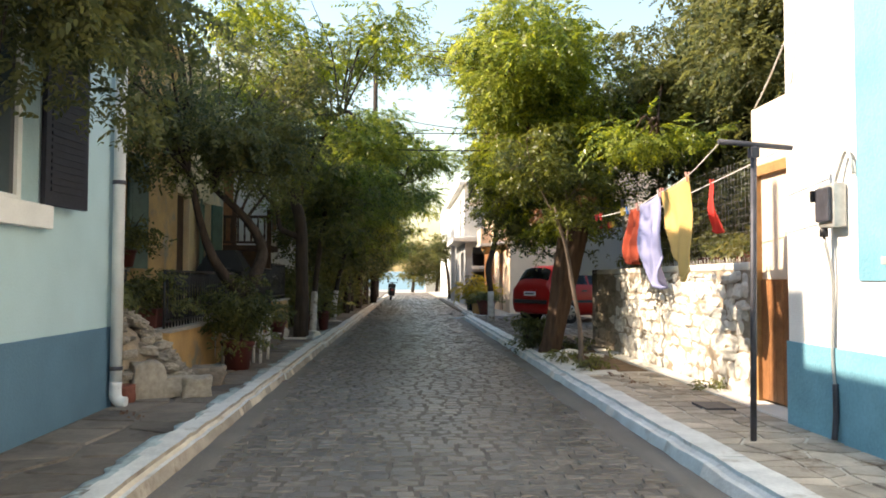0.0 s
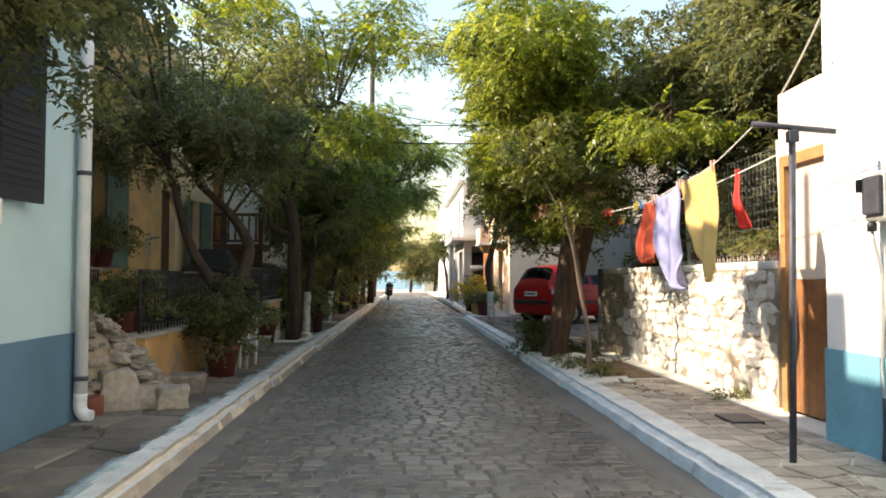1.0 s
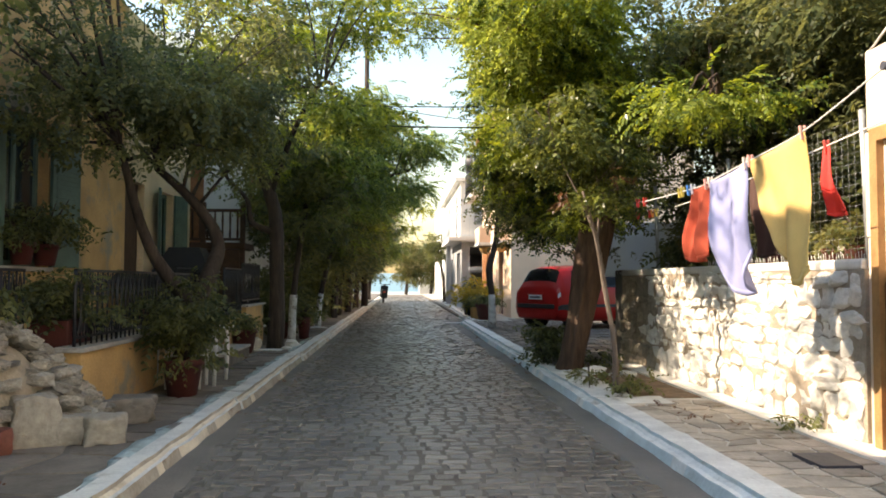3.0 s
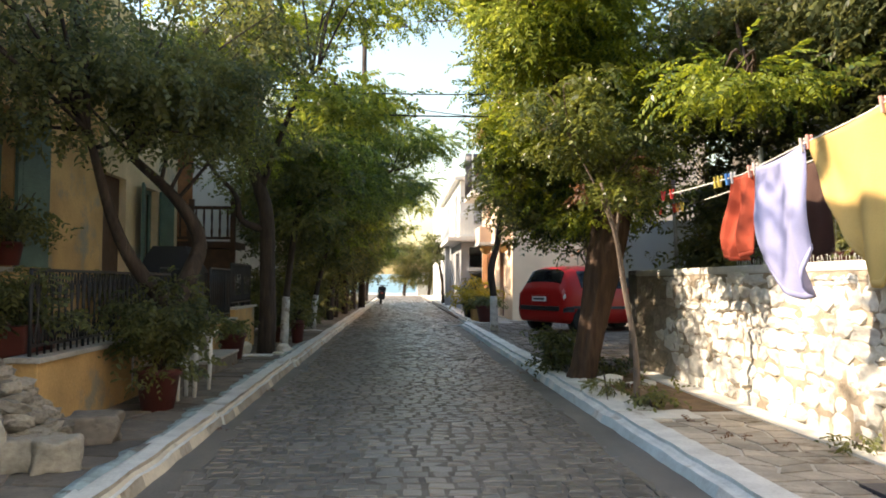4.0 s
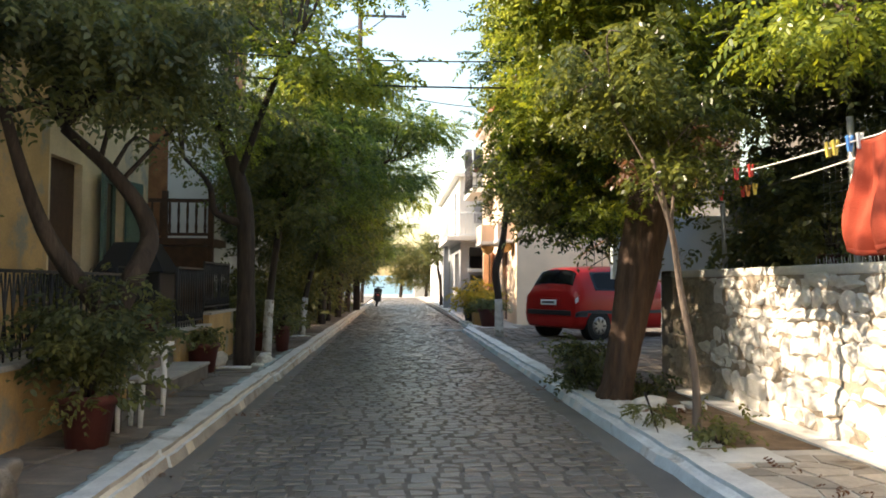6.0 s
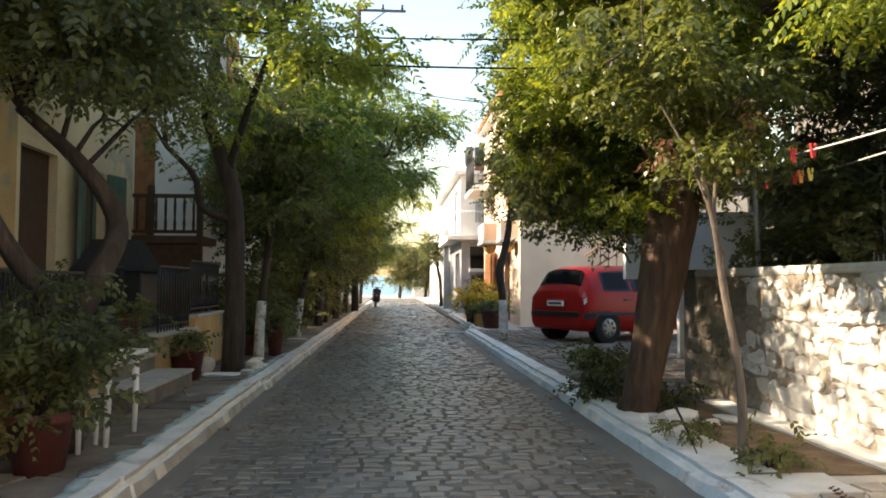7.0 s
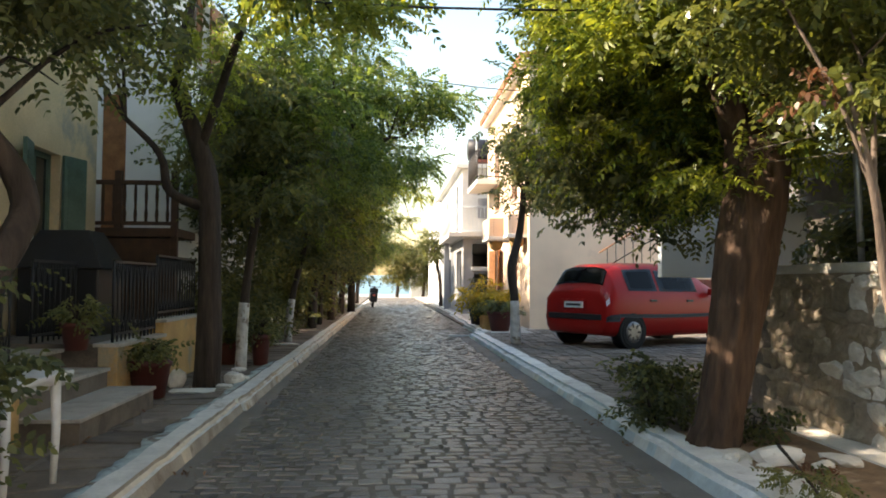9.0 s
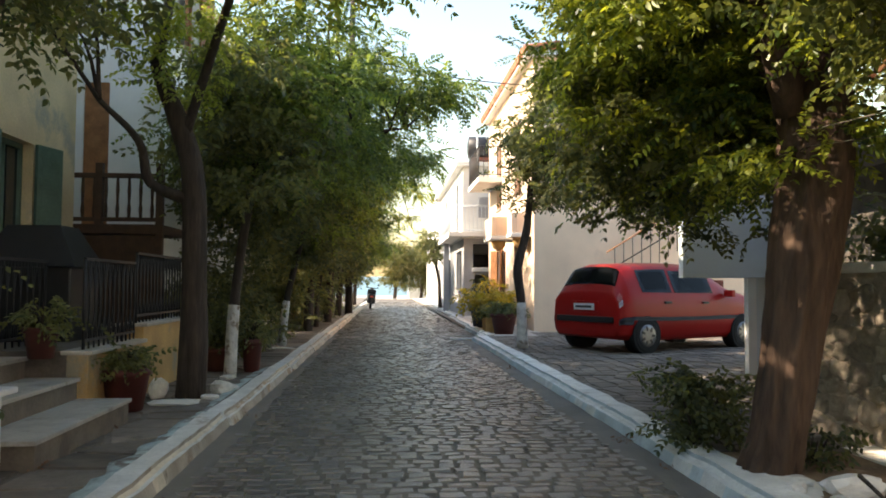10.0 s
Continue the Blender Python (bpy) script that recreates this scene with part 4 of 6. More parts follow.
# ---- laundry, posts, fittings ----
cp = thing("clothes_post", "dark steel T-shaped clothes post in the footway", "post")
part("upright", tube(((2.38, 5.13, 0.08), (2.41, 5.13, 2.13)), 0.021, 10), M_STEEL, cp)
part("arm", tube(((2.16, 5.13, 2.16), (2.68, 5.13, 2.12)), 0.02, 8), M_STEEL, cp)
part("bracket", box(2.38, 2.44, 5.1, 5.16, 2.05, 2.12, 0.006), M_STEEL, cp)
M_ROPE = mat("pale_rope", (0.72, 0.7, 0.64), 0.8, 0.15, 30, 0.2)
# Dark copy of the rope for its far end, which lies in shade.
M_ROPE_SHADED = mat("shaded_rope", (0.16, 0.14, 0.11), 0.9, 0.2, 30, 0.2)
LINE = ((2.19, 5.13, 2.17), (2.27, 6.0, 2.04), (2.285, 6.7, 1.985), (2.29, 7.37, 1.93), (2.28, 7.62, 1.92), (2.27, 9.0, 1.95), (2.3, 11.3, 2.1))
LINE2 = ((2.65, 5.13, 2.13), (2.62, 6.4, 2.03), (2.6, 8.0, 1.93), (2.55, 9.6, 1.9), (2.45, 11.4, 2.05))
for l in (LINE, LINE2):
    r = thing("clothes_line", "taut pale washing line from post to tree", "rope", "washing lines")
    pts = spline(l, 8)
    part("rope", tube([p for p in pts if p.y < 8.95], 0.0045, 6), M_ROPE, r)
    part("cord", tube([p for p in pts if p.y > 8.75], 0.003, 5), M_ROPE_SHADED, r, "far rope knotted to the tree, shade put into its colour")


def on_line(l, y):
    pts = spline(l, 8)
    for a, b in zip(pts, pts[1:]):
        if a.y <= y <= b.y:
            return a.lerp(b, (y - a.y) / (b.y - a.y))
    return pts[-1]


def cloth(name, label, line, ya, yb, low, colour, seed, wave=0.035, cat="laundry"):
    """A cloth pegged to a line between ya and yb; low: (y, z) of its lower edge, from the ya side to the yb side."""
    m = mat(name + "_cloth", colour, 0.9, 0.1, 5, 0.25, fine=120)
    sh = bmesh.new()
    nu, nv = 18, 24
    a, b = on_line(line, ya), on_line(line, yb)
    grid = []
    for j in range(nv + 1):
        v = j / nv
        row = []
        for i in range(nu + 1):
            u = i / nu
            top = a.lerp(b, u) + Vector((0, 0, -0.015 * math.sin(math.pi * u)))
            k = u * (len(low) - 1)
            q = min(int(k), len(low) - 2)
            by = low[q][0] + (low[q + 1][0] - low[q][0]) * (k - q)
            bz = low[q][1] + (low[q + 1][1] - low[q][1]) * (k - q)
            y = top.y + (by - top.y) * v ** 1.1
            z = top.z + (bz - top.z) * v
            x = top.x + wave * v ** 0.6 * (math.sin(u * 9 + seed + v * 2) + 0.5 * math.sin(u * 17 + 2 * seed - v * 3)) + 0.03 * v * math.sin(v * 5 + seed)
            row.append(sh.verts.new((x, y, z)))
        grid.append(row)
    for j in range(nv):
        for i in range(nu):
            sh.faces.new((grid[j][i], grid[j][i + 1], grid[j + 1][i + 1], grid[j + 1][i])).smooth = True
    grid_co = [[v.co.copy() for v in row] for row in grid]
    ob = tagged(part(name, sh, m), label, cat, "laundry on the line")
    s = ob.modifiers.new("thick", "SOLIDIFY")
    s.thickness = 0.004
    hem = bmesh.new()
    old = None
    for i in range(nu + 1):
        p, q = Vector(grid_co[nv - 1][i]), Vector(grid_co[nv][i])
        row = [hem.verts.new(c) for c in (p + Vector((-0.004, 0, 0)), q + Vector((-0.004, 0, -0.003)), q + Vector((0.007, 0, -0.003)), p + Vector((0.007, 0, 0)))]
        if old:
            for k in range(4):
                hem.faces.new((old[k], old[(k + 1) % 4], row[(k + 1) % 4], row[k])).smooth = True
        old = row
    part("hem", hem, m, ob, "doubled stitched hem")
    return ob


cloth("yellow_shirt", "large yellow cotton shirt pegged on the line", LINE, 5.98, 6.68, [(5.93, 1.27), (5.98, 1.19), (6.08, 1.2), (6.2, 1.36), (6.36, 1.55)], (0.62, 0.41, 0.14), 0.4)
cloth("white_shirt", "lilac-white shirt hanging from the line", LINE, 6.72, 7.3, [(6.66, 1.4), (6.74, 1.16), (6.84, 1.12), (6.98, 1.17), (7.26, 1.45)], (0.3, 0.31, 0.5), 2.1, 0.05)
cloth("red_shorts", "faded red shorts pegged to the line", LINE, 7.36, 7.62, [(7.3, 1.4), (7.45, 1.37), (7.58, 1.36), (7.66, 1.38)], (0.4, 0.065, 0.03), 1.2, 0.045)
cloth("red_sock", "small bright red cloth on the inner line", LINE2, 6.34, 6.4, [(6.2, 1.62), (6.32, 1.6), (6.44, 1.63)], (0.65, 0.05, 0.04), 3.0, 0.02)
cloth("dark_cloth", "dark brown cloth behind the white shirt", LINE2, 7.0, 7.35, [(7.0, 1.42), (7.2, 1.38), (7.35, 1.42)], (0.07, 0.035, 0.025), 3.6, 0.02)
for y, l, c in ((6.0, LINE, (0.75, 0.4, 0.32)), (6.66, LINE, (0.75, 0.35, 0.3)), (6.73, LINE, (0.75, 0.66, 0.6)), (7.3, LINE, (0.8, 0.68, 0.6)), (7.37, LINE, (0.75, 0.4, 0.35)), (7.6, LINE, (0.8, 0.78, 0.74)),
                (7.68, LINE, (0.1, 0.3, 0.7)), (7.8, LINE, (0.8, 0.6, 0.12)), (7.86, LINE, (0.8, 0.6, 0.12)), (6.37, LINE2, (0.6, 0.08, 0.06)),
                (8.7, LINE, (0.6, 0.05, 0.04)), (8.9, LINE, (0.55, 0.04, 0.04)), (9.25, LINE2, (0.8, 0.6, 0.12)), (9.35, LINE2, (0.75, 0.3, 0.08)), (9.42, LINE2, (0.6, 0.05, 0.04)), (9.75, LINE2, (0.6, 0.05, 0.04)), (9.6, LINE, (0.75, 0.42, 0.2))):
    p = on_line(l, y)
    pg = thing("clothes_peg", "small plastic clothes peg gripping the line", "peg", "clothes pegs")
    pm = mat("peg_plastic", c, 0.5, 0.1, 10, 0)
    for s in (-1, 1):
        part("jaw", turned(box(-0.006, 0.006, -0.008, 0.008, -0.045, 0.035, 0.003), Matrix.Translation(p + Vector((s * 0.009, 0, 0))) @ Matrix.Rotation(s * 0.12, 4, "Y")), pm, pg)

# wire mesh fence on the wall
mf = thing("mesh_fence", "tall chicken-wire fence on galvanised posts above the wall", "fence")
for y in (7.18, 9.4, 11.6):
    part("post", tube(((3.4, y, 1.3), (3.36, y, 2.45)), 0.024, 8), M_GALV, mf)
w = bmesh.new()
for i in range(36):
    y = 6.98 + i * 0.08
    tube(((3.385, y, 1.37), (3.37, y, 2.4)), 0.0008, 4, bm=w)
for j in range(14):
    tube(((3.385 - 0.001 * j, 6.98, 1.38 + j * 0.078), (3.385 - 0.001 * j, 9.8, 1.38 + j * 0.078)), 0.0008, 4, bm=w)
tagged(part("wire", w, M_GALV, mf, "thin square wire mesh"), kind="stuff")

w = bmesh.new()
for i in range(70):
    y = 7.0 + i * 0.04 + 0.012 * math.sin(i * 7.3)
    tube(((3.3, y, 1.37), (3.295 + 0.006 * math.sin(i * 3.1), y + 0.008 * math.sin(i * 5.7), 1.425 + 0.012 * math.sin(i * 2.3))), 0.003, 4, bm=w)
tagged(part("prongs", w, M_WASH, mf, "limewashed cut wire ends along the coping"), kind="stuff")

# electric meter box and cable
mb = thing("meter_box", "grey weathered electric meter box on the white wall", "meter box")
part("case", box(2.85, 2.945, 4.92, 5.12, 1.56, 1.86, 0.02), M_GALV, mb)
part("lid", box(2.82, 2.85, 4.935, 5.105, 1.6, 1.83, 0.012), M_STEEL, mb, "dark grey lid")
part("latch", box(2.8, 2.83, 5.1, 5.13, 1.74, 1.82, 0.004), M_BLACK, mb)
part("gland", turned(lathe(((0.028, 0), (0.028, 0.05), (0.02, 0.06)), 10), Matrix.Translation((2.87, 5.08, 1.5))), M_BLACK, mb)
cb = thing("cable", "dark electric cable clipped down the white wall", "cable")
part("upper_loop", tube(spline(((2.9, 5.0, 1.84), (2.915, 4.93, 2.0), (2.92, 4.88, 2.06), (2.92, 4.83, 2.0), (2.93, 4.82, 1.9)), 6), 0.012, 6), M_GALV, cb)
part("drop", tube(spline(((2.87, 5.08, 1.5), (2.92, 5.07, 1.2), (2.922, 5.09, 0.7), (2.92, 5.05, 0.35), (2.9, 5.04, 0.12)), 6), 0.011, 6), M_GALV, cb)
part("foot_sleeve", tube(spline(((2.92, 5.06, 0.5), (2.915, 5.05, 0.3), (2.89, 5.03, 0.13)), 5), 0.02, 8), M_STEEL, cb)

# drainpipe on the pale blue house
dp = thing("drainpipe", "white drainpipe down the corner of the blue house", "drainpipe")
part("pipe", tube(((-2.47, 6.72, 0.26), (-2.47, 6.72, 6.2)), 0.05, 14), M_PIPE, dp)
part("shoe", tube(spline(((-2.47, 6.72, 0.32), (-2.47, 6.72, 0.2), (-2.43, 6.72, 0.15), (-2.38, 6.72, 0.14)), 4), 0.052, 12), M_PIPE, dp)
for z in (0.42, 2.02, 3.6):
    part("clip", turned(lathe(((0.057, 0), (0.057, 0.035)), 14), Matrix.Translation((-2.47, 6.72, z))), M_STEEL, dp, "dark pipe clip")


# ---- rubble and stones ----
def stone_mesh(seed, material, squash=0.55, lump=0.3, power=4):
    own = bmesh.new()
    bmesh.ops.create_icosphere(own, subdivisions=2, radius=0.5)
    for v in own.verts:
        p = v.co * 2
        k = 1 / max(0.3, (abs(p.x) ** power + abs(p.y) ** power + abs(p.z) ** power) ** (1 / power))
        v.co = v.co * (squash + (1 - squash) * k) * (0.9 + lump * noise.noise(v.co * 2.3 + Vector((seed * 7.1, 0, 0))) + 0.1 * noise.noise(v.co * 6 + Vector((0, seed, 0))))
    bm2 = mesh_of(own, "stone", material)
    return bm2


WALL_STONES = [stone_mesh(i, M_STONE, 0.0, 0.26, 6) for i in range(14)]
SHADED_STONES = [stone_mesh(50 + i, M_STONE_SHADED, 0.0, 0.2, 8) for i in range(10)]
RUBBLE = [stone_mesh(30 + i, M_RUBBLE, 0.0, 0.22, 7) for i in range(10)]
M_PALE = mat("pale_dressed_stone", (0.43, 0.38, 0.31), 0.88, 0.25, 6, 0.7, second=(0.42, 0.32, 0.22), blotch=0.6)


def stone(mesh, name, parent, loc, size, turn):
    ob = new(name, mesh)
    ob.parent = parent
    ob.matrix_basis = Matrix.LocRotScale(loc, Euler(turn), size)
    return ob


rng = random.Random(5)
rp = thing("rubble_heap", "heap of broken building stones against the house corner", "rubble")
def heap_top(x, y):
    return 0.1 + 0.8 * min(1, max(0, (y - (6.74 + 0.5 * min(1, max(0, (x + 2.72) / 0.3)))) / 0.22)) * min(1, max(0, (-2.08 - x) / 0.5) ** 0.8) * (1 - 0.55 * max(0, (y - 7.35) / 0.8)) + 0.05 * noise.noise(Vector((x * 6, y * 6, 0)))


mound = bmesh.new()
rows = [[mound.verts.new((-2.97 + i * 0.085, 6.74 + j * 0.105, max(0.06, heap_top(-2.97 + i * 0.085, 6.74 + j * 0.105) - 0.14))) for i in range(13)] for j in range(14)]
for r0, r1 in zip(rows, rows[1:]):
    for i in range(12):
        mound.faces.new((r0[i], r0[i + 1], r1[i + 1], r1[i]))
part("core", mound, M_MORTAR, rp, "earth and chippings inside the heap")
for i in range(520):
    x, y = rng.uniform(-2.95, -2.1), rng.uniform(6.78, 8.08)
    if heap_top(x, y) < 0.17:
        continue
    s = rng.choice((0.07, 0.09, 0.11, 0.13, 0.16)) * rng.uniform(0.9, 1.15)
    stone(RUBBLE[i % 10], "rubble_stone", rp, (x, y, heap_top(x, y) - 0.03 + rng.uniform(-0.03, 0.03)), (s * 1.35, s, s * rng.uniform(0.35, 0.7)), (rng.uniform(-0.3, 0.3), rng.uniform(-0.1, 0.4), rng.uniform(0, 3)))
for lab, x, y, z, s, t in (("large upright pale stone block", -2.38, 7.24, 0.26, (0.3, 0.28, 0.36), 0.5), ("squared pale stone block on the footway", -2.19, 7.3, 0.2, (0.25, 0.24, 0.2), 0.2), ("squared pale stone block on the footway", -1.94, 7.3, 0.2, (0.26, 0.24, 0.2), 0.35),
                           ("grey squared block behind the others", -2.05, 8.1, 0.2, (0.36, 0.3, 0.2), 0.15), ("broken red brick lump", -2.5, 6.97, 0.18, (0.2, 0.2, 0.17), 0.5)):
    own = box(-0.5, 0.5, -0.5, 0.5, -0.5, 0.5, 0.08)
    bmesh.ops.subdivide_edges(own, edges=own.edges[:], cuts=4, use_grid_fill=True)
    for v in own.verts:
        v.co *= 1 - 0.18 * (v.co.length - 0.5)
        v.co += Vector(noise.noise_vector(v.co * 2.2 + Vector((x * 9, y, 0)))) * 0.13 + Vector(noise.noise_vector(v.co * 6.5 + Vector((0, x * 9, 0)))) * 0.025
    for f in own.faces:
        f.smooth = True
    ob = tagged(part("stone_block", own, M_TERRA if "brick" in lab else M_SLAB if "grey" in lab else M_PALE), lab, "stone", "loose stone blocks")
    ob.matrix_basis = Matrix.LocRotScale((x, y, z), Euler((0, 0, t)), s)
# painted stones round the trees
for i, (x, y, s, h) in enumerate(((-2.0, 14.15, 0.5, 0.05), (-1.72, 14.85, 0.3, 0.16), (-1.75, 14.45, 0.22, 0.06), (-2.25, 14.5, 0.2, 0.22), (-1.7, 15.2, 0.25, 0.06), (-1.85, 20.1, 0.5, 0.05), (-1.9, 16.05, 0.3, 0.06),
                                  (2.35, 10.85, 0.34, 0.14), (2.1, 10.95, 0.15, 0.08), (2.22, 10.75, 0.12, 0.05), (2.55, 10.7, 0.16, 0.07), (2.75, 10.85, 0.3, 0.07), (2.2, 11.05, 0.1, 0.06))):
    o = new("white_stone", stone_mesh(70 + i, M_WASH, 0.3))
    o.matrix_basis = Matrix.LocRotScale((x, y, 0.1 + h * 0.42), Euler((0, 0, i * 1.3)), (s, s * 0.65, h))
    tagged(o, "whitewashed stone edging a tree pit", "stone", "whitewashed stones")


# ---- iron railings ----
def railing(label, x, y0, y1, z0, z1):
    r = thing("railing", label, "railing", "iron railings")
    for z in (z0 + 0.07, z1):
        part("rail", box(x - 0.014, x + 0.014, y0, y1, z - 0.012, z + 0.012, 0.003), M_IRON, r)
    n = max(2, round((y1 - y0) / 0.115))
    st = (y1 - y0) / n
    for i in range(n + 1):
        y = y0 + i * st
        part("bar", tube(((x, y, z0), (x, y, z1)), 0.0085 if i % 8 else 0.014, 6), M_IRON, r)
    for i in range(n):
        y = y0 + i * st
        own = bmesh.new()
        for s in (0, 1):
            ya, yb = y + st * s, y + st * 0.5
            tube(spline(((x, ya, z1 - 0.34), (x, ya + (yb - ya) * 0.35, z1 - 0.2), (x, yb, z1 - 0.02)), 4), 0.006, 5, bm=own)
            tube(spline(((x, ya, z0 + 0.3), (x, ya + (yb - ya) * 0.35, z0 + 0.2), (x, yb, z0 + 0.08)), 4), 0.006, 5, bm=own)
        part("pointed_arch", own, M_IRON, r)
    return r


railing("black wrought-iron railing with pointed arches on the terrace", -2.53, 8.2, 11.5, 0.68, 1.29)
railing("black wrought-iron railing above the rubble heap", -2.93, 6.9, 8.2, 0.6, 1.29)
railing("black wrought-iron railing with pointed arches past the steps", -2.53, 14.7, 16.3, 0.815, 1.5)
railing("lower black iron railing beside the steps", -2.53, 13.4, 14.65, 0.665, 1.4)
railing("black wrought-iron railing at the back of the steps", -3.2, 13.3, 16.0, 0.66, 1.4)


# ---- pots and plants ----
def pot(label, x, y, z, r, h, material, plant=None, spread=0.3, tall=0.4, n=160, seed=0, kind="broad", square=False, size=0.65, leafmat=None):
    t = thing("potted_plant", label, "potted plant", "potted plants")
    if square:
        b = bmesh.new()
        box(x - r, x + r, y - r * 1.5, y + r * 1.5, z, z + h, 0.015, b)
        part("trough", b, material, t)
    else:
        part("pot", turned(lathe(((r * 0.7, 0), (r * 0.95, h * 0.82), (r * 1.06, h * 0.84), (r * 1.06, h), (r * 0.93, h), (r * 0.9, h * 0.9)), 20), Matrix.Translation((x, y, z))), material, t)
    b = bmesh.new()
    rg = random.Random(seed)
    for _ in range(7):
        e = Vector((x + rg.uniform(-1, 1) * spread * 0.7, y + rg.uniform(-1, 1) * spread * 0.7, z + h + tall * rg.uniform(0.5, 1)))
        tube(((x, y, z + h * 0.85), (Vector((x, y, z + h)) + e) / 2 + Vector((0, 0, 0.05)), e), (0.012, 0.009, 0.004), 5, bm=b)
    tagged(part("stem", b, M_BARK, t), kind="stuff")
    foliage("leaves", [((x, y, z + h + tall * 0.5), (spread, spread, tall * 0.6), n)], kind, leafmat or M_LEAF_DARK, t, seed + 100, size=size, shell=0.3)
    return t


pot("bushy dark shrub in a big terracotta pot on the footway", -2.02, 9.45, 0.1, 0.19, 0.36, M_REDPOT, spread=0.4, tall=0.72, n=800, seed=1, size=0.65)
pot("flowering plants in a long red trough on the terrace", -2.85, 8.7, 0.6, 0.17, 0.28, M_REDPOT, spread=0.5, tall=0.45, n=350, seed=2, square=True)
pot("green plants in a red trough by the railing", -3.15, 7.6, 0.6, 0.17, 0.28, M_REDPOT, spread=0.45, tall=0.5, n=300, seed=3, square=True)
pot("small plant in a red pot on the window sill", -3.6, 9.55, 1.36, 0.12, 0.22, M_REDPOT, spread=0.25, tall=0.4, n=140, seed=4)
pot("leafy plant in a red pot on the window sill", -3.6, 10.05, 1.36, 0.13, 0.22, M_REDPOT, spread=0.3, tall=0.5, n=180, seed=5)
pot("red pot with trailing plant beside the steps", -2.3, 13.75, 0.12, 0.2, 0.36, M_REDPOT, spread=0.28, tall=0.18, n=160, seed=6)
pot("small red pot on the top step", -2.75, 13.15, 0.62, 0.13, 0.24, M_REDPOT, spread=0.2, tall=0.2, n=80, seed=7)
pot("dark plant in a pot by the terrace door", -3.3, 12.3, 0.62, 0.14, 0.25, M_REDPOT, spread=0.35, tall=0.6, n=260, seed=8)
pot("tall red pot beside the limed tree", -1.75, 16.75, 0.1, 0.13, 0.42, M_REDPOT, spread=0.22, tall=0.25, n=90, seed=9)
pot("low green plant at the foot of the wall", -2.2, 16.9, 0.1, 0.2, 0.3, M_TERRA, spread=0.45, tall=0.6, n=420, seed=10)
pot("geranium in a terracotta pot on the garden wall", 3.62, 7.4, 1.32, 0.1, 0.18, M_TERRA, spread=0.16, tall=0.22, n=70, seed=11, leafmat=M_LEAF_OLIVE, size=0.6)
pot("cactus-green plant in a terracotta pot on the garden wall", 3.64, 7.72, 1.32, 0.11, 0.18, M_TERRA, spread=0.16, tall=0.3, n=70, seed=12, leafmat=M_LEAF_OLIVE, size=0.6)
pot("terracotta pot with a green plant on the garden wall", 3.66, 8.06, 1.32, 0.1, 0.17, M_TERRA, spread=0.16, tall=0.2, n=60, seed=13, leafmat=M_LEAF_OLIVE, size=0.6)
for i, y in enumerate((8.6, 9.1, 9.6, 10.2)):
    pot("red flowering plant in a red pot behind the wire", 3.7, y, 1.28, 0.12, 0.2, M_REDPOT, spread=0.2, tall=0.25, n=80, seed=14 + i)
pot("golden-leaved shrub in a dark tub before the house", 2.58, 25.6, 0.1, 0.28, 0.42, M_BLACK, spread=0.45, tall=0.75, n=420, seed=20, leafmat=M_LEAF_YEL, size=1.1)
pot("green plant in a large red pot by the house corner", 2.62, 24.3, 0.1, 0.3, 0.46, M_REDPOT, spread=0.42, tall=0.28, n=260, seed=21)
pot("small plant in an ochre square planter", 2.45, 24.95, 0.1, 0.2, 0.34, M_OCHRE, spread=0.3, tall=0.35, n=180, seed=22, square=True)
pot("dark shrub in a black tub before the house", 2.45, 27.0, 0.1, 0.3, 0.5, M_BLACK, spread=0.4, tall=0.7, n=300, seed=23)

# shrubs along the footways
for i, (x, y, z, r, h, n, lab) in enumerate(((2.02, 12.1, 0.46, 0.27, 0.34, 340, "low dark broad-leaved bush beside the thick tree"), (2.32, 9.3, 0.22, 0.13, 0.12, 45, "small broad-leaved plant at the young tree's foot"),
                                             (2.55, 11.6, 0.26, 0.14, 0.16, 60, "weeds behind the thick trunk"), (3.08, 7.6, 0.15, 0.08, 0.06, 30, "dry weeds at the foot of the stone wall"), (-2.6, 18.2, 0.8, 0.6, 0.8, 700, "dark bush beside the footway"),
                                             (-2.5, 20.0, 0.9, 0.6, 0.9, 700, "dark bush beside the footway"), (-2.5, 22.5, 1.0, 0.6, 1.0, 700, "dark bush beside the footway"), (-2.4, 25.5, 1.0, 0.6, 1.1, 700, "dark bush beside the footway"), (-2.4, 28.5, 1.0, 0.7, 1.2, 700, "dark bush beside the footway"),
                                             (-2.4, 32, 1.1, 0.7, 1.3, 700, "dark bush beside the footway"), (-2.5, 37, 1.2, 0.7, 1.5, 700, "dark bush beside the footway"), (-2.5, 43, 1.2, 0.7, 1.5, 700, "dark bush beside the footway"))):
    b = thing("bush", lab, "bush", "low bushes")
    st = bmesh.new()
    for k in range(5):
        a = k * 1.3 + i
        tube(((x, y, 0.05), (x + 0.3 * r * math.cos(a), y + 0.3 * r * math.sin(a), z * 0.6), (x + 0.7 * r * math.cos(a), y + 0.7 * r * math.sin(a), z)), (0.015, 0.011, 0.006), 5, bm=st)
    tagged(part("stem", st, M_BARK, b), kind="stuff")
    foliage("leaves", [((x, y, z), (r, r * (1.6 if y > 17 else 1.1), h), n)], "broad", M_LEAF_DARK, b, 200 + i, shell=0.35, size=1.0 if y > 17 else 0.6)
fr = thing("fallen_frond", "dry feathery branch lying in the tree pit", "branch")
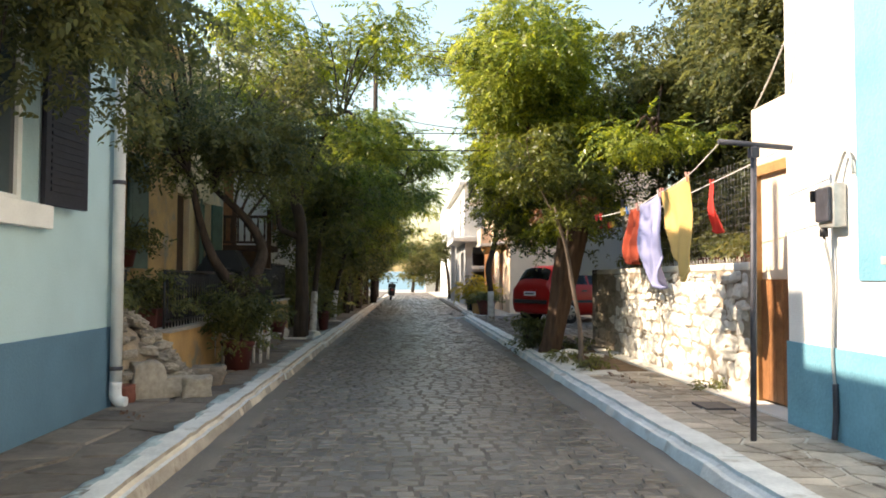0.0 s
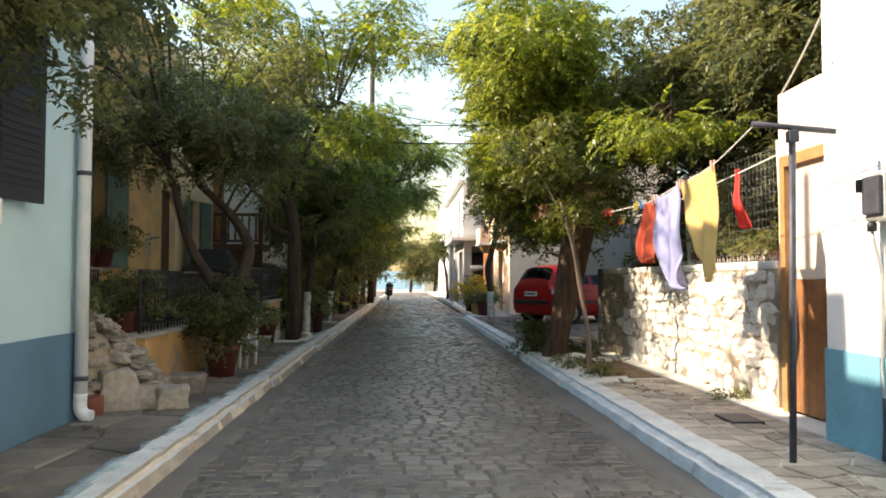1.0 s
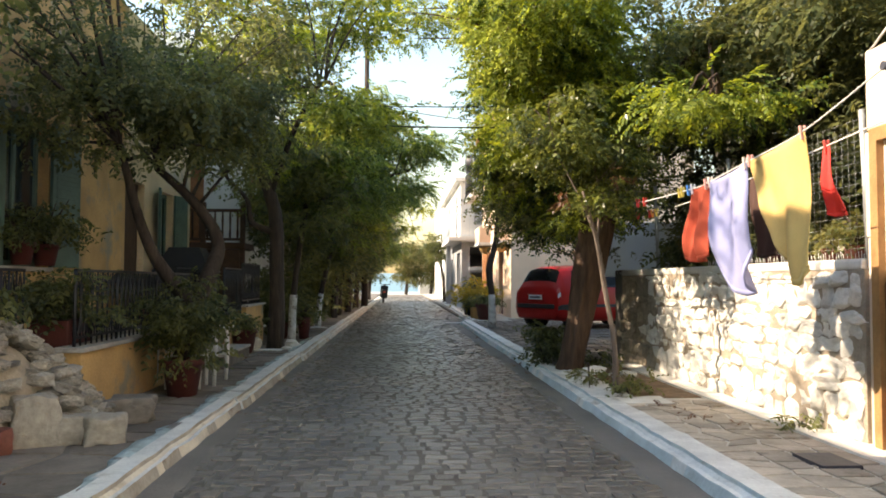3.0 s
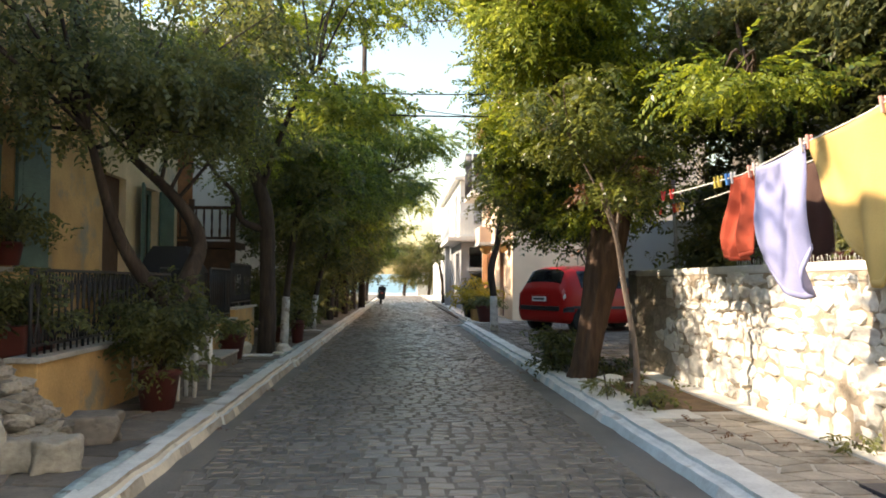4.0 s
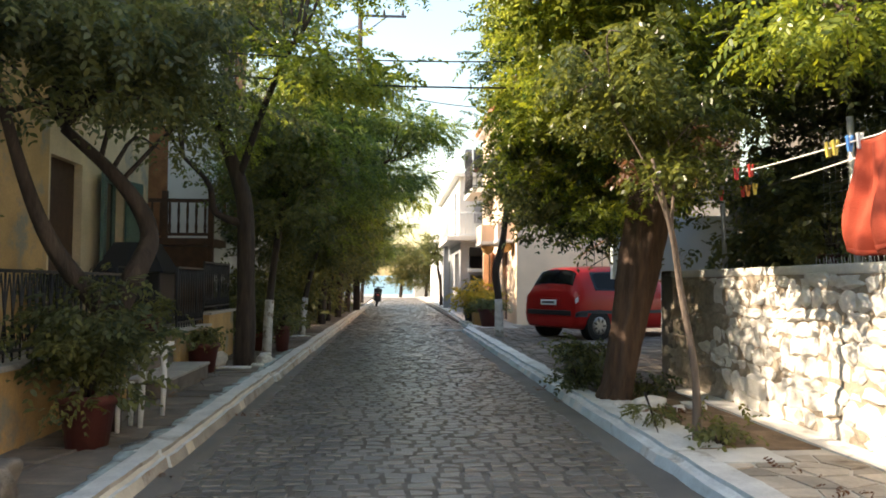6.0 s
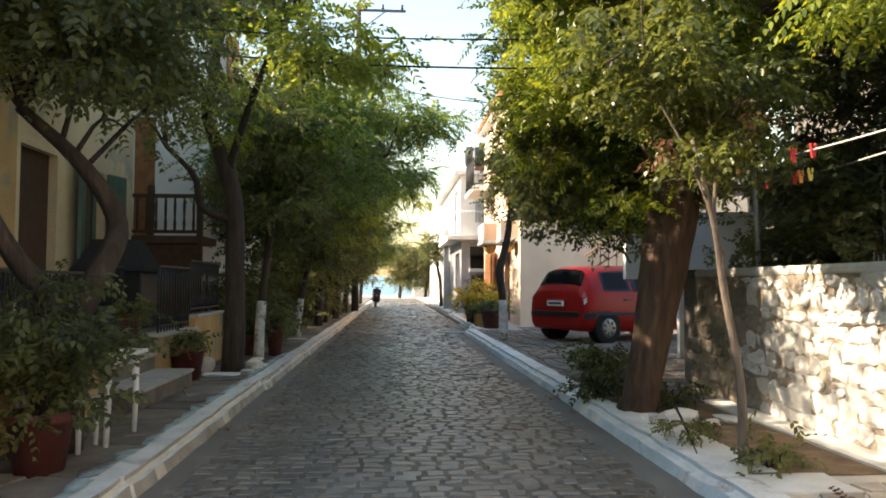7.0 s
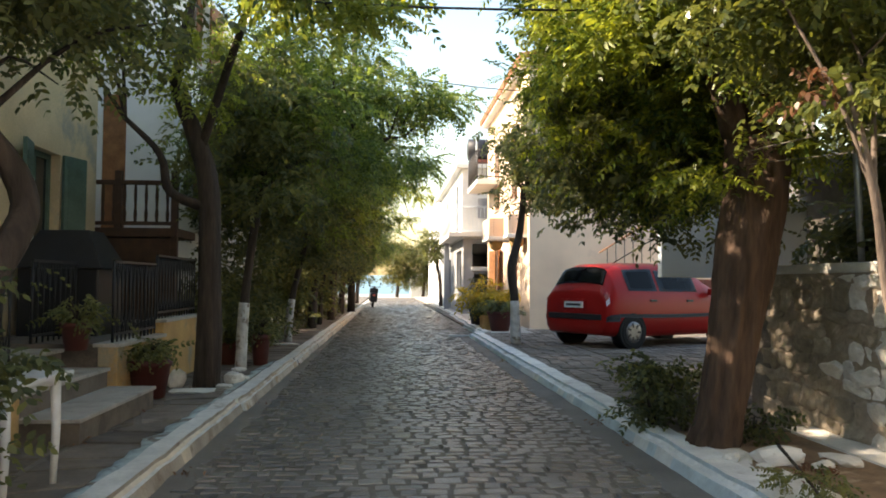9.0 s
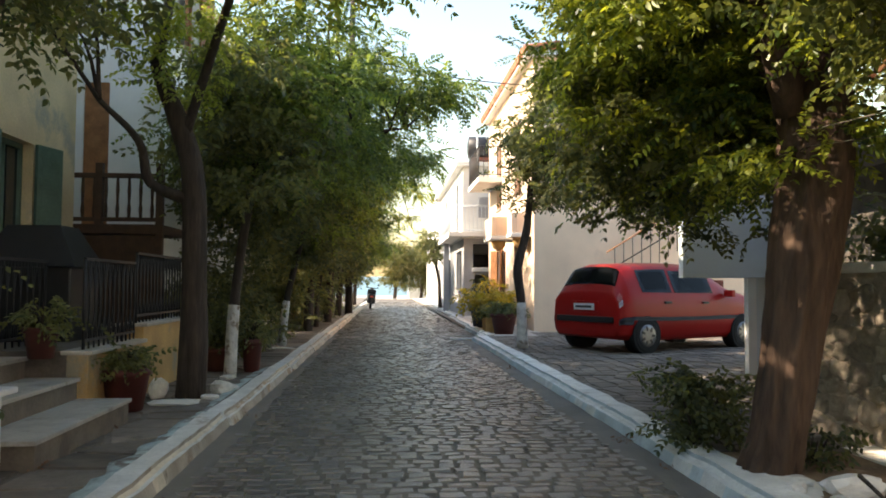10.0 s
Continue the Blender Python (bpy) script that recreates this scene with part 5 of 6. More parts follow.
part("stalk", tube(spline(((2.22, 10.6, 0.28), (2.1, 10.1, 0.22), (1.98, 9.6, 0.14)), 5), ramp(0.012, 0.004, 11), 5), M_BARK, fr)
foliage("dry_leaves", [((2.1, 10.1, 0.21), (0.1, 0.5, 0.06), 40)], "feather", M_LEAF_DARK, fr, 300, size=0.45)
dl = thing("dry_leaf_cluster", "withered brown leaf cluster hanging in the young tree", "leaves")
foliage("leaves", [((1.6, 9.15, 2.02), (0.06, 0.06, 0.1), 10), ((2.2, 9.1, 2.25), (0.05, 0.05, 0.1), 8)], "broad", M_LEAF_DRY, dl, 301, size=0.45)

# ---- furniture on the footway ----
M_PLASTIC = mat("white_plastic", (0.72, 0.72, 0.7), 0.45, 0.12, 8, 0.05)
tb = thing("plastic_table", "white plastic garden table on the footway", "table")
part("tabletop", box(-2.55, -1.8, 10.0, 10.72, 0.69, 0.72, 0.01), M_PLASTIC, tb)
part("apron", box(-2.5, -1.85, 10.05, 10.67, 0.65, 0.69, 0.006), M_PLASTIC, tb)
for x, y in ((-2.47, 10.08), (-1.87, 10.08), (-1.87, 10.64), (-2.47, 10.64)):
    part("leg", tube(((x, y, 0.1), (x + 0.01, y, 0.4), (x, y, 0.67)), (0.018, 0.023, 0.03), 8), M_PLASTIC, tb)
ch = thing("plastic_chair", "white plastic garden chair beside the table", "chair")
part("seat", box(-2.32, -1.95, 9.85, 10.2, 0.42, 0.45, 0.012), M_PLASTIC, ch)
part("backrest", box(-2.32, -2.28, 9.87, 10.18, 0.47, 0.85, 0.012), M_PLASTIC, ch)
for x, y in ((-2.3, 9.88), (-1.97, 9.88), (-1.97, 10.17), (-2.3, 10.17)):
    part("leg", tube(((x, y, 0.1), (x, y, 0.43)), (0.017, 0.022), 8), M_PLASTIC, ch)
bq = thing("barbecue", "black metal barbecue with a sloping hood on the terrace", "barbecue")
part("body", box(-3.8, -3.0, 14.3, 15.0, 0.64, 1.35, 0.02), M_BLACK, bq)
hd = box(-3.85, -2.95, 14.25, 15.05, 1.35, 1.75, 0.01)
for v in hd.verts:
    if v.co.z > 1.6:
        v.co.x, v.co.y = -3.4 + (v.co.x + 3.4) * 0.55, 14.65 + (v.co.y - 14.65) * 0.55
part("hood", hd, M_BLACK, bq)

# wooden landing of the white house
ld = tagged(new("wooden_landing"), "dark wooden landing with turned balusters on the white house", "landing", kind="structure")
part("deck", box(-4.5, -2.95, 17.0, 18.0, 1.84, 1.96, 0.008), M_DARKWOOD, ld)
part("rail", box(-4.4, -3.0, 17.02, 17.09, 2.56, 2.62, 0.008), M_DARKWOOD, ld)
part("lower_rail", box(-4.4, -3.0, 17.03, 17.08, 2.0, 2.05, 0.005), M_DARKWOOD, ld)
for x in (-4.42, -3.76, -3.0):
    part("newel", box(x - 0.045, x + 0.045, 17.01, 17.1, 0.1 if x != -3.76 else 1.9, 2.75, 0.008), M_DARKWOOD, ld)
for i in range(9):
    x = -4.26 + i * 0.145
    part("baluster", turned(lathe(((0.018, 0), (0.026, 0.12), (0.016, 0.2), (0.024, 0.36), (0.016, 0.54)), 8), Matrix.Translation((x, 17.055, 2.04))), M_DARKWOOD, ld)
part("panel", box(-4.4, -3.05, 17.03, 17.07, 0.7, 1.82, 0.004), M_DARKWOOD, ld)

# stair rail beside the car
sr = tagged(new("stair_rail"), "thin iron stair rail on the cream wall", "railing", kind="structure")
part("handrail", tube(((5.2, 24.9, 2.0), (7.0, 24.9, 3.1)), 0.02, 6), M_WOOD, sr)
part("lower_rail", tube(((5.3, 24.9, 1.6), (7.0, 24.9, 2.6)), 0.015, 6), M_IRON, sr)
for i in range(8):
    x = 5.4 + i * 0.22
    part("bar", tube(((x, 24.9, 1.0 + (x - 5.2) * 0.6), (x, 24.9, 2.0 + (x - 5.2) * 0.61)), 0.01, 5), M_IRON, sr)
# Red-brown wall added to imitate the dark shade under the stairs.
part("stair_side", box(5.5, 8.0, 24.72, 24.86, 0.09, 1.35, 0.01), M_TERRA, sr, "added red-brown wall standing in for shade below the flight")
part("flight", turned(box(-1.3, 1.3, 24.75, 25.15, -0.15, 0.1), Matrix.Translation((6.4, 0, 1.15)) @ Matrix.Rotation(-0.54, 4, "Y")), M_GREY_SHADE, sr)

# ---- overhead: utility pole, wires, tank, aerial ----
up = thing("utility_pole", "weathered wooden utility pole with a steel crossarm", "pole")
part("pole", tube(((-1.45, 36.2, 0), (-1.4, 36.2, 12.9)), (0.15, 0.1), 10), M_BARK, up)
part("crossarm", box(-1.5, 0.55, 36.14, 36.22, 12.55, 12.65, 0.005), M_STEEL, up)
part("brace", tube(((-1.4, 36.15, 11.7), (-0.3, 36.15, 12.55)), 0.025, 5), M_STEEL, up)
for x in (-1.1, -0.4, 0.4):
    part("insulator", turned(lathe(((0.03, 0), (0.07, 0.05), (0.04, 0.12), (0.06, 0.18), (0.02, 0.24)), 8), Matrix.Translation((x, 36.18, 12.65))), M_BLACK, up)
for a, b, sag, r in (((-1.4, 36.2, 11.9), (-3.4, 17.0, 6.5), 0.5, 0.02), ((-1.4, 36.2, 11.8), (-3.4, 18.5, 7.0), 0.5, 0.015), ((-3.7, 11.9, 3.7), (2.5, 11.6, 3.5), 0.12, 0.008), ((-3.7, 11.8, 3.5), (2.5, 11.6, 3.22), 0.14, 0.01),
                     ((-3.3, 24.2, 7.3), (3.6, 26.4, 6.4), 0.35, 0.014), ((-1.4, 36.2, 12.2), (-3.0, 11.0, 5.0), 0.8, 0.014), ((-1.4, 36.2, 12.2), (-2.6, 13.0, 5.4), 0.8, 0.014), ):
    A, B = Vector(a), Vector(b)
    wv = thing("overhead_wire", "black overhead wire sagging across the street", "wire", "overhead wires")
    part("wire", tube([A.lerp(B, k / 14) - Vector((0, 0, sag * math.sin(math.pi * k / 14))) for k in range(15)], r, 5), M_BLACK, wv)
hc = thing("hanging_cable", "pale cable running from the white house to the door head", "cable")
part("cable", tube([Vector((2.95, 5.68, 3.1)).lerp(Vector((3.25, 6.9, 2.79)), k / 10) - Vector((0, 0, 0.02 * math.sin(math.pi * k / 10))) for k in range(11)], 0.008, 6), M_ROPE, hc)
wl2 = thing("wall_wire", "thin grey wire looped down the white wall", "cable")
part("wire", tube(spline(((2.935, 5.5, 3.9), (2.93, 5.52, 3.2), (2.93, 5.55, 2.85), (2.925, 5.6, 2.7), (2.93, 5.64, 2.9), (2.935, 5.62, 3.9)), 6), 0.006, 5), M_GALV, wl2)
tk = thing("water_tank", "black and red-brown solar water tank on the roof", "tank")
part("barrel", turned(tube(((-0.6, 0, 0), (-0.55, 0, 0), (0.55, 0, 0), (0.6, 0, 0)), (0.2, 0.42, 0.42, 0.2), 18), Matrix.Translation((3.6, 35.6, 6.42))), M_BLACK, tk)
part("stand", box(3.15, 4.1, 35.3, 35.9, 5.64, 6.02, 0.02), M_TERRA, tk)
an = thing("roof_aerial", "tall thin white mast on the roof parapet", "aerial")
part("mast", tube(((3.28, 34.8, 5.64), (3.28, 34.8, 8.3)), 0.035, 6), M_PIPE, an)
part("stay", tube(((3.28, 34.8, 7.6), (4.1, 35.4, 5.66)), 0.01, 4), M_GALV, an)
cs = thing("shrub", "sunlit pale-green climber behind the wire mesh", "shrub", "garden shrubs")
part("stem", tube(((3.85, 7.35, 0.05), (3.85, 7.3, 1.2), (3.8, 7.2, 2.1)), (0.03, 0.025, 0.015), 6), M_BARK, cs)
foliage("leaves", [((3.85, 7.15, 2.0), (0.25, 0.35, 0.6), 320)], "broad", M_LEAF_OLIVE, cs, 310, size=0.6)

# White L-shaped line at the kerb, drawn as a thin tube.
hose = thing("hose", "thin white bent tube lying over the kerb", "hose")
part("pipe", tube(spline(((1.35, 23.75, 0.03), (1.75, 23.74, 0.03), (1.93, 23.75, 0.05), (2.0, 23.8, 0.17), (2.15, 24.2, 0.17)), 6), 0.018, 8), M_WHITE, hose)


# ---- parked car ----
M_CARRED = mat("red_car_paint", (0.34, 0.014, 0.012), 0.3, 0.08, 3, 0, spec=0.18)
M_CARGLASS = mat("car_glass", (0.012, 0.014, 0.016), 0.1, 0.2, 2, 0, spec=0.2)
M_TYRE = mat("tyre_rubber", (0.012, 0.012, 0.012), 0.9, 0.2, 20, 0.2)
M_HUB = mat("hub_silver", (0.22, 0.22, 0.22), 0.35, 0.1, 20, 0, metal=0.6)
M_PLATE = mat("plate_white", (0.75, 0.75, 0.72), 0.5, 0.05, 10, 0)
M_LAMP = mat("tail_lamp", (0.55, 0.1, 0.07), 0.15, 0.1, 10, 0, spec=0.8)
M_LAMPW = mat("clear_lamp", (0.75, 0.7, 0.68), 0.15, 0.1, 10, 0, spec=0.8)
# stations along the car: x, bottom z, belt z, top z, half width, half width of the top
CAR = ((-0.66, 0.36, 0.62, 0.70, 0.70, 0.62), (-0.64, 0.26, 0.85, 0.96, 0.79, 0.66), (-0.57, 0.24, 0.92, 1.10, 0.815, 0.62), (-0.42, 0.22, 0.95, 1.40, 0.825, 0.56), (-0.28, 0.22, 0.95, 1.455, 0.83, 0.555), (0.3, 0.2, 0.94, 1.49, 0.835, 0.57),
       (0.9, 0.2, 0.93, 1.495, 0.835, 0.58), (1.35, 0.2, 0.93, 1.48, 0.835, 0.58), (1.78, 0.2, 0.94, 1.31, 0.83, 0.62), (2.2, 0.2, 0.95, 1.05, 0.825, 0.66), (2.6, 0.22, 0.9, 0.98, 0.81, 0.64), (2.95, 0.24, 0.78, 0.87, 0.76, 0.6), (3.12, 0.3, 0.6, 0.68, 0.64, 0.5))


def car_ring(st):
    x, zb, ze, zt, w, wt = st
    half = [(0.0, zb), (w * 0.86, zb), (w * 0.97, zb + 0.1), (w, zb + (ze - zb) * 0.45), (w * 0.985, zb + (ze - zb) * 0.75), (w * 0.955, ze), (wt + (w * 0.955 - wt) * 0.12, ze + (zt - ze) * 0.8), (wt * 0.9, zt - (zt - ze) * 0.06), (wt * 0.5, zt + 0.012), (0.0, zt + 0.018)]
    return [Vector((x, y, z)) for y, z in half]


def car_at(u, v):
    """A point of the half shell: u along the stations, v along the ring."""
    i, j = min(int(u), len(CAR) - 2), min(int(v), 8)
    a, b = car_ring(CAR[i]), car_ring(CAR[i + 1])
    return a[j].lerp(a[j + 1], v - j).lerp(b[j].lerp(b[j + 1], v - j), u - i)


def car_panel(u0, u1, v0, v1, side, lift=0.006, nu=6, nv=6, cross=False):
    """A panel laid on the shell; cross: it spans both sides over the middle."""
    own = bmesh.new()
    rows = []
    for i in range(nu + 1):
        u = u0 + (u1 - u0) * i / nu
        row = []
        vs = [v0 + (v1 - v0) * j / nv for j in range(nv + 1)]
        pts = [car_at(u, v) for v in vs]
        if cross:
            pts = pts + [Vector((p.x, -p.y, p.z)) for p in reversed(pts[:-1])]
        elif side < 0:
            pts = [Vector((p.x, -p.y, p.z)) for p in pts]
        c = Vector((1.0, 0, 0.7))
        for p in pts:
            d = Vector((0, p.y, (p.z - 0.7) * 1.2))
            if cross:
                d = Vector((-0.8 if u < 4 else 0.6, 0, 1)) if (u < 4 or u > 6.9) else Vector((0, 0, 1))
            row.append(own.verts.new(p + d.normalized() * lift))
        rows.append(row)
    for a, b in zip(rows, rows[1:]):
        for k in range(len(a) - 1):
            own.faces.new((a[k], a[k + 1], b[k + 1], b[k])).smooth = True
    bmesh.ops.solidify(own, geom=own.faces[:], thickness=0.004)
    return own


car = thing("car", "red hatchback with black bumper strips parked on the paving", "car")
bm = bmesh.new()
grid = []
for u10 in range((len(CAR) - 1) * 3 + 1):
    ring = []
    for j in range(10):
        p = car_at(min(u10 / 3, len(CAR) - 1.0001), min(j, 8.9999))
        ring.append(p)
    full = [bm.verts.new(p) for p in ring] + [bm.verts.new((p.x, -p.y, p.z)) for p in reversed(ring[1:-1])]
    grid.append(full)
for a, b in zip(grid, grid[1:]):
    for k in range(len(a)):
        bm.faces.new((a[k], a[(k + 1) % len(a)], b[(k + 1) % len(a)], b[k])).smooth = True
bm.faces.new(grid[0])
bm.faces.new(grid[-1][::-1])
bmesh.ops.recalc_face_normals(bm, faces=bm.faces[:])
part("body", bm, M_CARRED, car)
for s in (-1, 1):
    part("rear_door_window", car_panel(4.3, 5.5, 5.12, 6.0, s), M_CARGLASS, car, "dark side glass")
    part("front_door_window", car_panel(5.6, 7.7, 5.12, 5.95, s), M_CARGLASS, car, "dark side glass")
    part("tail_lamp", car_panel(1.0, 1.95, 4.8, 5.5, s, 0.012), M_LAMP, car, "red tail lamp")
    part("clear_lamp", car_panel(1.0, 1.9, 4.25, 4.8, s, 0.013), M_LAMPW, car, "clear reversing lamp")
    part("rub_strip", car_panel(3.2, 9.6, 3.0, 3.28, s, 0.014, 16, 2), M_BLACK, car, "black side rub strip")
    part("rear_bumper_strip", car_panel(0.75, 3.4, 2.7, 3.25, s, 0.016, 8, 2), M_BLACK, car, "black bumper strip")
    part("door_handle", turned(box(-0.08, 0.08, -0.015, 0.015, -0.018, 0.018, 0.006), Matrix.Translation((0.45, s * 0.83, 0.83))), M_BLACK, car)
    part("door_handle", turned(box(-0.08, 0.08, -0.015, 0.015, -0.018, 0.018, 0.006), Matrix.Translation((1.4, s * 0.83, 0.82))), M_BLACK, car)
    part("wing_mirror", turned(box(-0.05, 0.05, -0.09, 0.09, -0.06, 0.06, 0.02), Matrix.Translation((1.95, s * 0.9, 0.98))), M_CARRED, car)
    for x in (-0.06, 2.4):
        # Solid dark disc stands in for the shaded wheel well.
        arch = tube(((x, s * 0.6, 0.3), (x, s * 0.838, 0.3)), 0.315, 28)
        part("wheel_arch", arch, M_TYRE, car)
        wh = part("wheel", tube(((x, s * 0.65, 0.29), (x, s * 0.67, 0.29), (x, s * 0.83, 0.29), (x, s * 0.845, 0.29)), (0.23, 0.285, 0.285, 0.25), 28), M_TYRE, car)
        part("hubcap", tube(((x, s * 0.83, 0.29), (x, s * 0.848, 0.29), (x, s * 0.854, 0.29)), (0.185, 0.185, 0.12), 20), M_HUB, wh, "silver hubcap")
        for k in range(7):
            a = k * math.tau / 7
            part("slot", turned(box(0.08, 0.16, -0.004, 0.004, -0.02, 0.02), Matrix.Translation((x, s * 0.853, 0.29)) @ Matrix.Rotation(a, 4, "Y")), M_BLACK, wh)
part("rear_window", car_panel(2.05, 3.05, 6.2, 9, 1, 0.008, 8, 8, True), M_CARGLASS, car, "dark rear window")
part("windscreen", car_panel(7.1, 8.95, 6.3, 9, 1, 0.008, 8, 8, True), M_CARGLASS, car)
part("bumper_strip", box(-0.69, -0.64, -0.68, 0.68, 0.5, 0.6, 0.02), M_BLACK, car, "black rear bumper strip")
pl = part("number_plate", box(-0.685, -0.665, -0.24, 0.24, 0.7, 0.81, 0.004), M_PLATE, car, "white plate with blanked characters")
part("bars", box(-0.69, -0.684, -0.19, 0.19, 0.735, 0.775), M_STEEL, pl)
part("plate_recess", box(-0.668, -0.64, -0.33, 0.33, 0.66, 0.85, 0.01), M_CARRED, car)
car.matrix_basis = pose(3.84, 19.95, 0.1, 0, 0, 28)

# ---- scooter ----
sc = thing("scooter", "dark scooter parked at the kerb", "scooter")
for y in (0.0, 1.25):
    part("wheel", turned(tube(((-0.05, 0, 0), (-0.035, 0, 0), (0.035, 0, 0), (0.05, 0, 0)), (0.2, 0.25, 0.25, 0.2), 18), Matrix.Translation((0, y, 0.25))), M_TYRE, sc)
bd = box(-0.2, 0.2, -0.28, 0.6, 0.28, 0.78, 0.12)
part("rear_body", bd, M_BLACK, sc)
part("seat", box(-0.14, 0.14, -0.2, 0.62, 0.78, 0.86, 0.03), M_TYRE, sc)
part("floorboard", box(-0.14, 0.14, 0.55, 1.05, 0.28, 0.36, 0.02), M_BLACK, sc)
part("leg_shield", turned(box(-0.22, 0.22, -0.04, 0.04, 0.0, 0.68, 0.035), Matrix.Translation((0, 1.05, 0.32)) @ Matrix.Rotation(0.2, 4, "X")), M_BLACK, sc)
part("steering_column", tube(((0, 1.2, 0.3), (0, 1.0, 1.05)), 0.04, 8), M_BLACK, sc)
part("handlebar", tube(spline(((-0.33, 0.9, 1.08), (0, 1.0, 1.06), (0.33, 0.9, 1.08)), 4), 0.018, 6), M_BLACK, sc)
part("headlamp", turned(lathe(((0.04, -0.05), (0.1, 0), (0.1, 0.07), (0.05, 0.1)), 12), Matrix.Translation((0, 1.05, 1.0)) @ Matrix.Rotation(-1.57, 4, "X")), M_HUB, sc)
for s in (-1, 1):
    part("mirror", turned(box(-0.05, 0.05, -0.01, 0.01, -0.035, 0.035, 0.008), Matrix.Translation((s * 0.3, 0.95, 1.25))), M_BLACK, sc)
    part("mirror_stalk", tube(((s * 0.25, 0.93, 1.08), (s * 0.3, 0.95, 1.24)), 0.007, 5), M_BLACK, sc)
part("tail_lamp", box(-0.07, 0.07, -0.29, -0.25, 0.6, 0.68, 0.01), M_LAMP, sc)
sc.matrix_basis = pose(-0.8, 45.5, -0.018, 0, 6, 2)

# ---- paving and wall stones ----
rng = random.Random(9)


def block_verts(x0, x1, y0, y1, zt, ins, tilt, zb, skew=0.0):
    j = lambda k: rng.uniform(-k, k)
    base = [(x0 + j(skew), y0 + j(skew), zb), (x1 + j(skew), y0 + j(skew), zb), (x1 + j(skew), y1 + j(skew), zb), (x0 + j(skew), y1 + j(skew), zb)]
    cx, cy = (x0 + x1) / 2, (y0 + y1) / 2
    tx, ty = j(tilt), j(tilt)
    top = [(x + (ins if x < cx else -ins), y + (ins if y < cy else -ins), zt + (x - cx) * tx + (y - cy) * ty) for x, y, _ in base]
    return base + top


FACES = ((4, 5, 6, 7), (0, 1, 5, 4), (1, 2, 6, 5), (2, 3, 7, 6), (3, 0, 4, 7))
verts, faces = [], []
y = -4.0
while y < 62:
    d = rng.uniform(0.112, 0.142) if y < 34 else 0.16
    x = -1.26 + rng.uniform(-0.06, 0.06)
    x_end = 1.62 + rng.uniform(-0.05, 0.05) if y < 23.4 else 2.05 + 0.02 * (y - 23.6)
    while x < x_end - 0.06:
        wd = min(rng.uniform(0.12, 0.2), x_end - x)
        yy = y + 0.018 * math.sin(x * 2.1 + y * 0.7) + rng.uniform(-0.01, 0.01)
        vs = block_verts(x + 0.007, x + wd - 0.007, yy + 0.006, yy + d - 0.006, rng.uniform(-0.002, 0.006), 0.014, 0.07, -0.03, 0.009)
        if 11.3 < y < 12.9:
            ob = new("cobble", raw_mesh("cobble", vs, FACES, M_COBBLE))
            ob.parent = road
        else:
            n = len(verts)
            verts += vs
            faces += [tuple(k + n for k in f) for f in FACES]
        x += wd
    y += d
ob = new("cobbles", raw_mesh("cobbles", verts, faces, M_COBBLE))
ob.parent = road
tagged(ob, "worn grey granite cobbles", kind="stuff")


for xi, xo, y1 in ((-1.2, -1.44, 62.0), (1.56, 1.84, 23.5)):
    # cement gutters: a shallow strip with an uneven edge towards the cobbles
    g = bmesh.new()
    n = int((y1 + 4.0) / 0.15)
    old = None
    for i in range(n + 1):
        gy = -4.0 + i * 0.15
        e = xi + 0.05 * noise.noise(Vector((gy * 1.7, xi, 0))) + 0.03 * noise.noise(Vector((gy * 6, xi, 3)))
        row = [g.verts.new((x, gy, z + 0.003 * noise.noise(Vector((x * 4, gy * 3, 0))))) for x, z in ((e, -0.02), (e + (xo - xi) * 0.1, 0.002), ((e + xo) / 2, 0.006), (xo, 0.012 + 0.006 * math.sin(gy)))]
        if old:
            for k in range(3):
                g.faces.new((old[k], old[k + 1], row[k + 1], row[k])).smooth = True
        old = row
    bmesh.ops.recalc_face_normals(g, faces=g.faces[:])
    for f in g.faces:
        if f.normal.z < 0:
            f.normal_flip()
    part("gutter", g, M_GUTTER, road, "smooth grey cement gutter along the kerb")
# limewash slopped over the footway beside the kerb
g = bmesh.new()
old = None
for i in range(150):
    gy = 2.2 + i * 0.1
    e = -1.69 - 0.07 * noise.noise(Vector((gy * 0.9, 7, 0))) - 0.07 * noise.noise(Vector((gy * 4.2, 7, 0))) - 0.03 * noise.noise(Vector((gy * 11, 7, 0)))
    row = [g.verts.new((x, gy, z)) for x, z in ((-1.6, 0.125), ((e - 1.6) / 2, 0.124), (e, 0.119), (e - 0.004, 0.1))]
    if old:
        for k in range(3):
            g.faces.new((row[k], row[k + 1], old[k + 1], old[k])).smooth = True
    old = row
for f in g.faces:
    f.normal_update()
    if f.normal.z < 0:
        f.normal_flip()
setting("whitewash_strip", g, M_SPLASH, "limewash slopped over the footway beside the kerb", "strip")


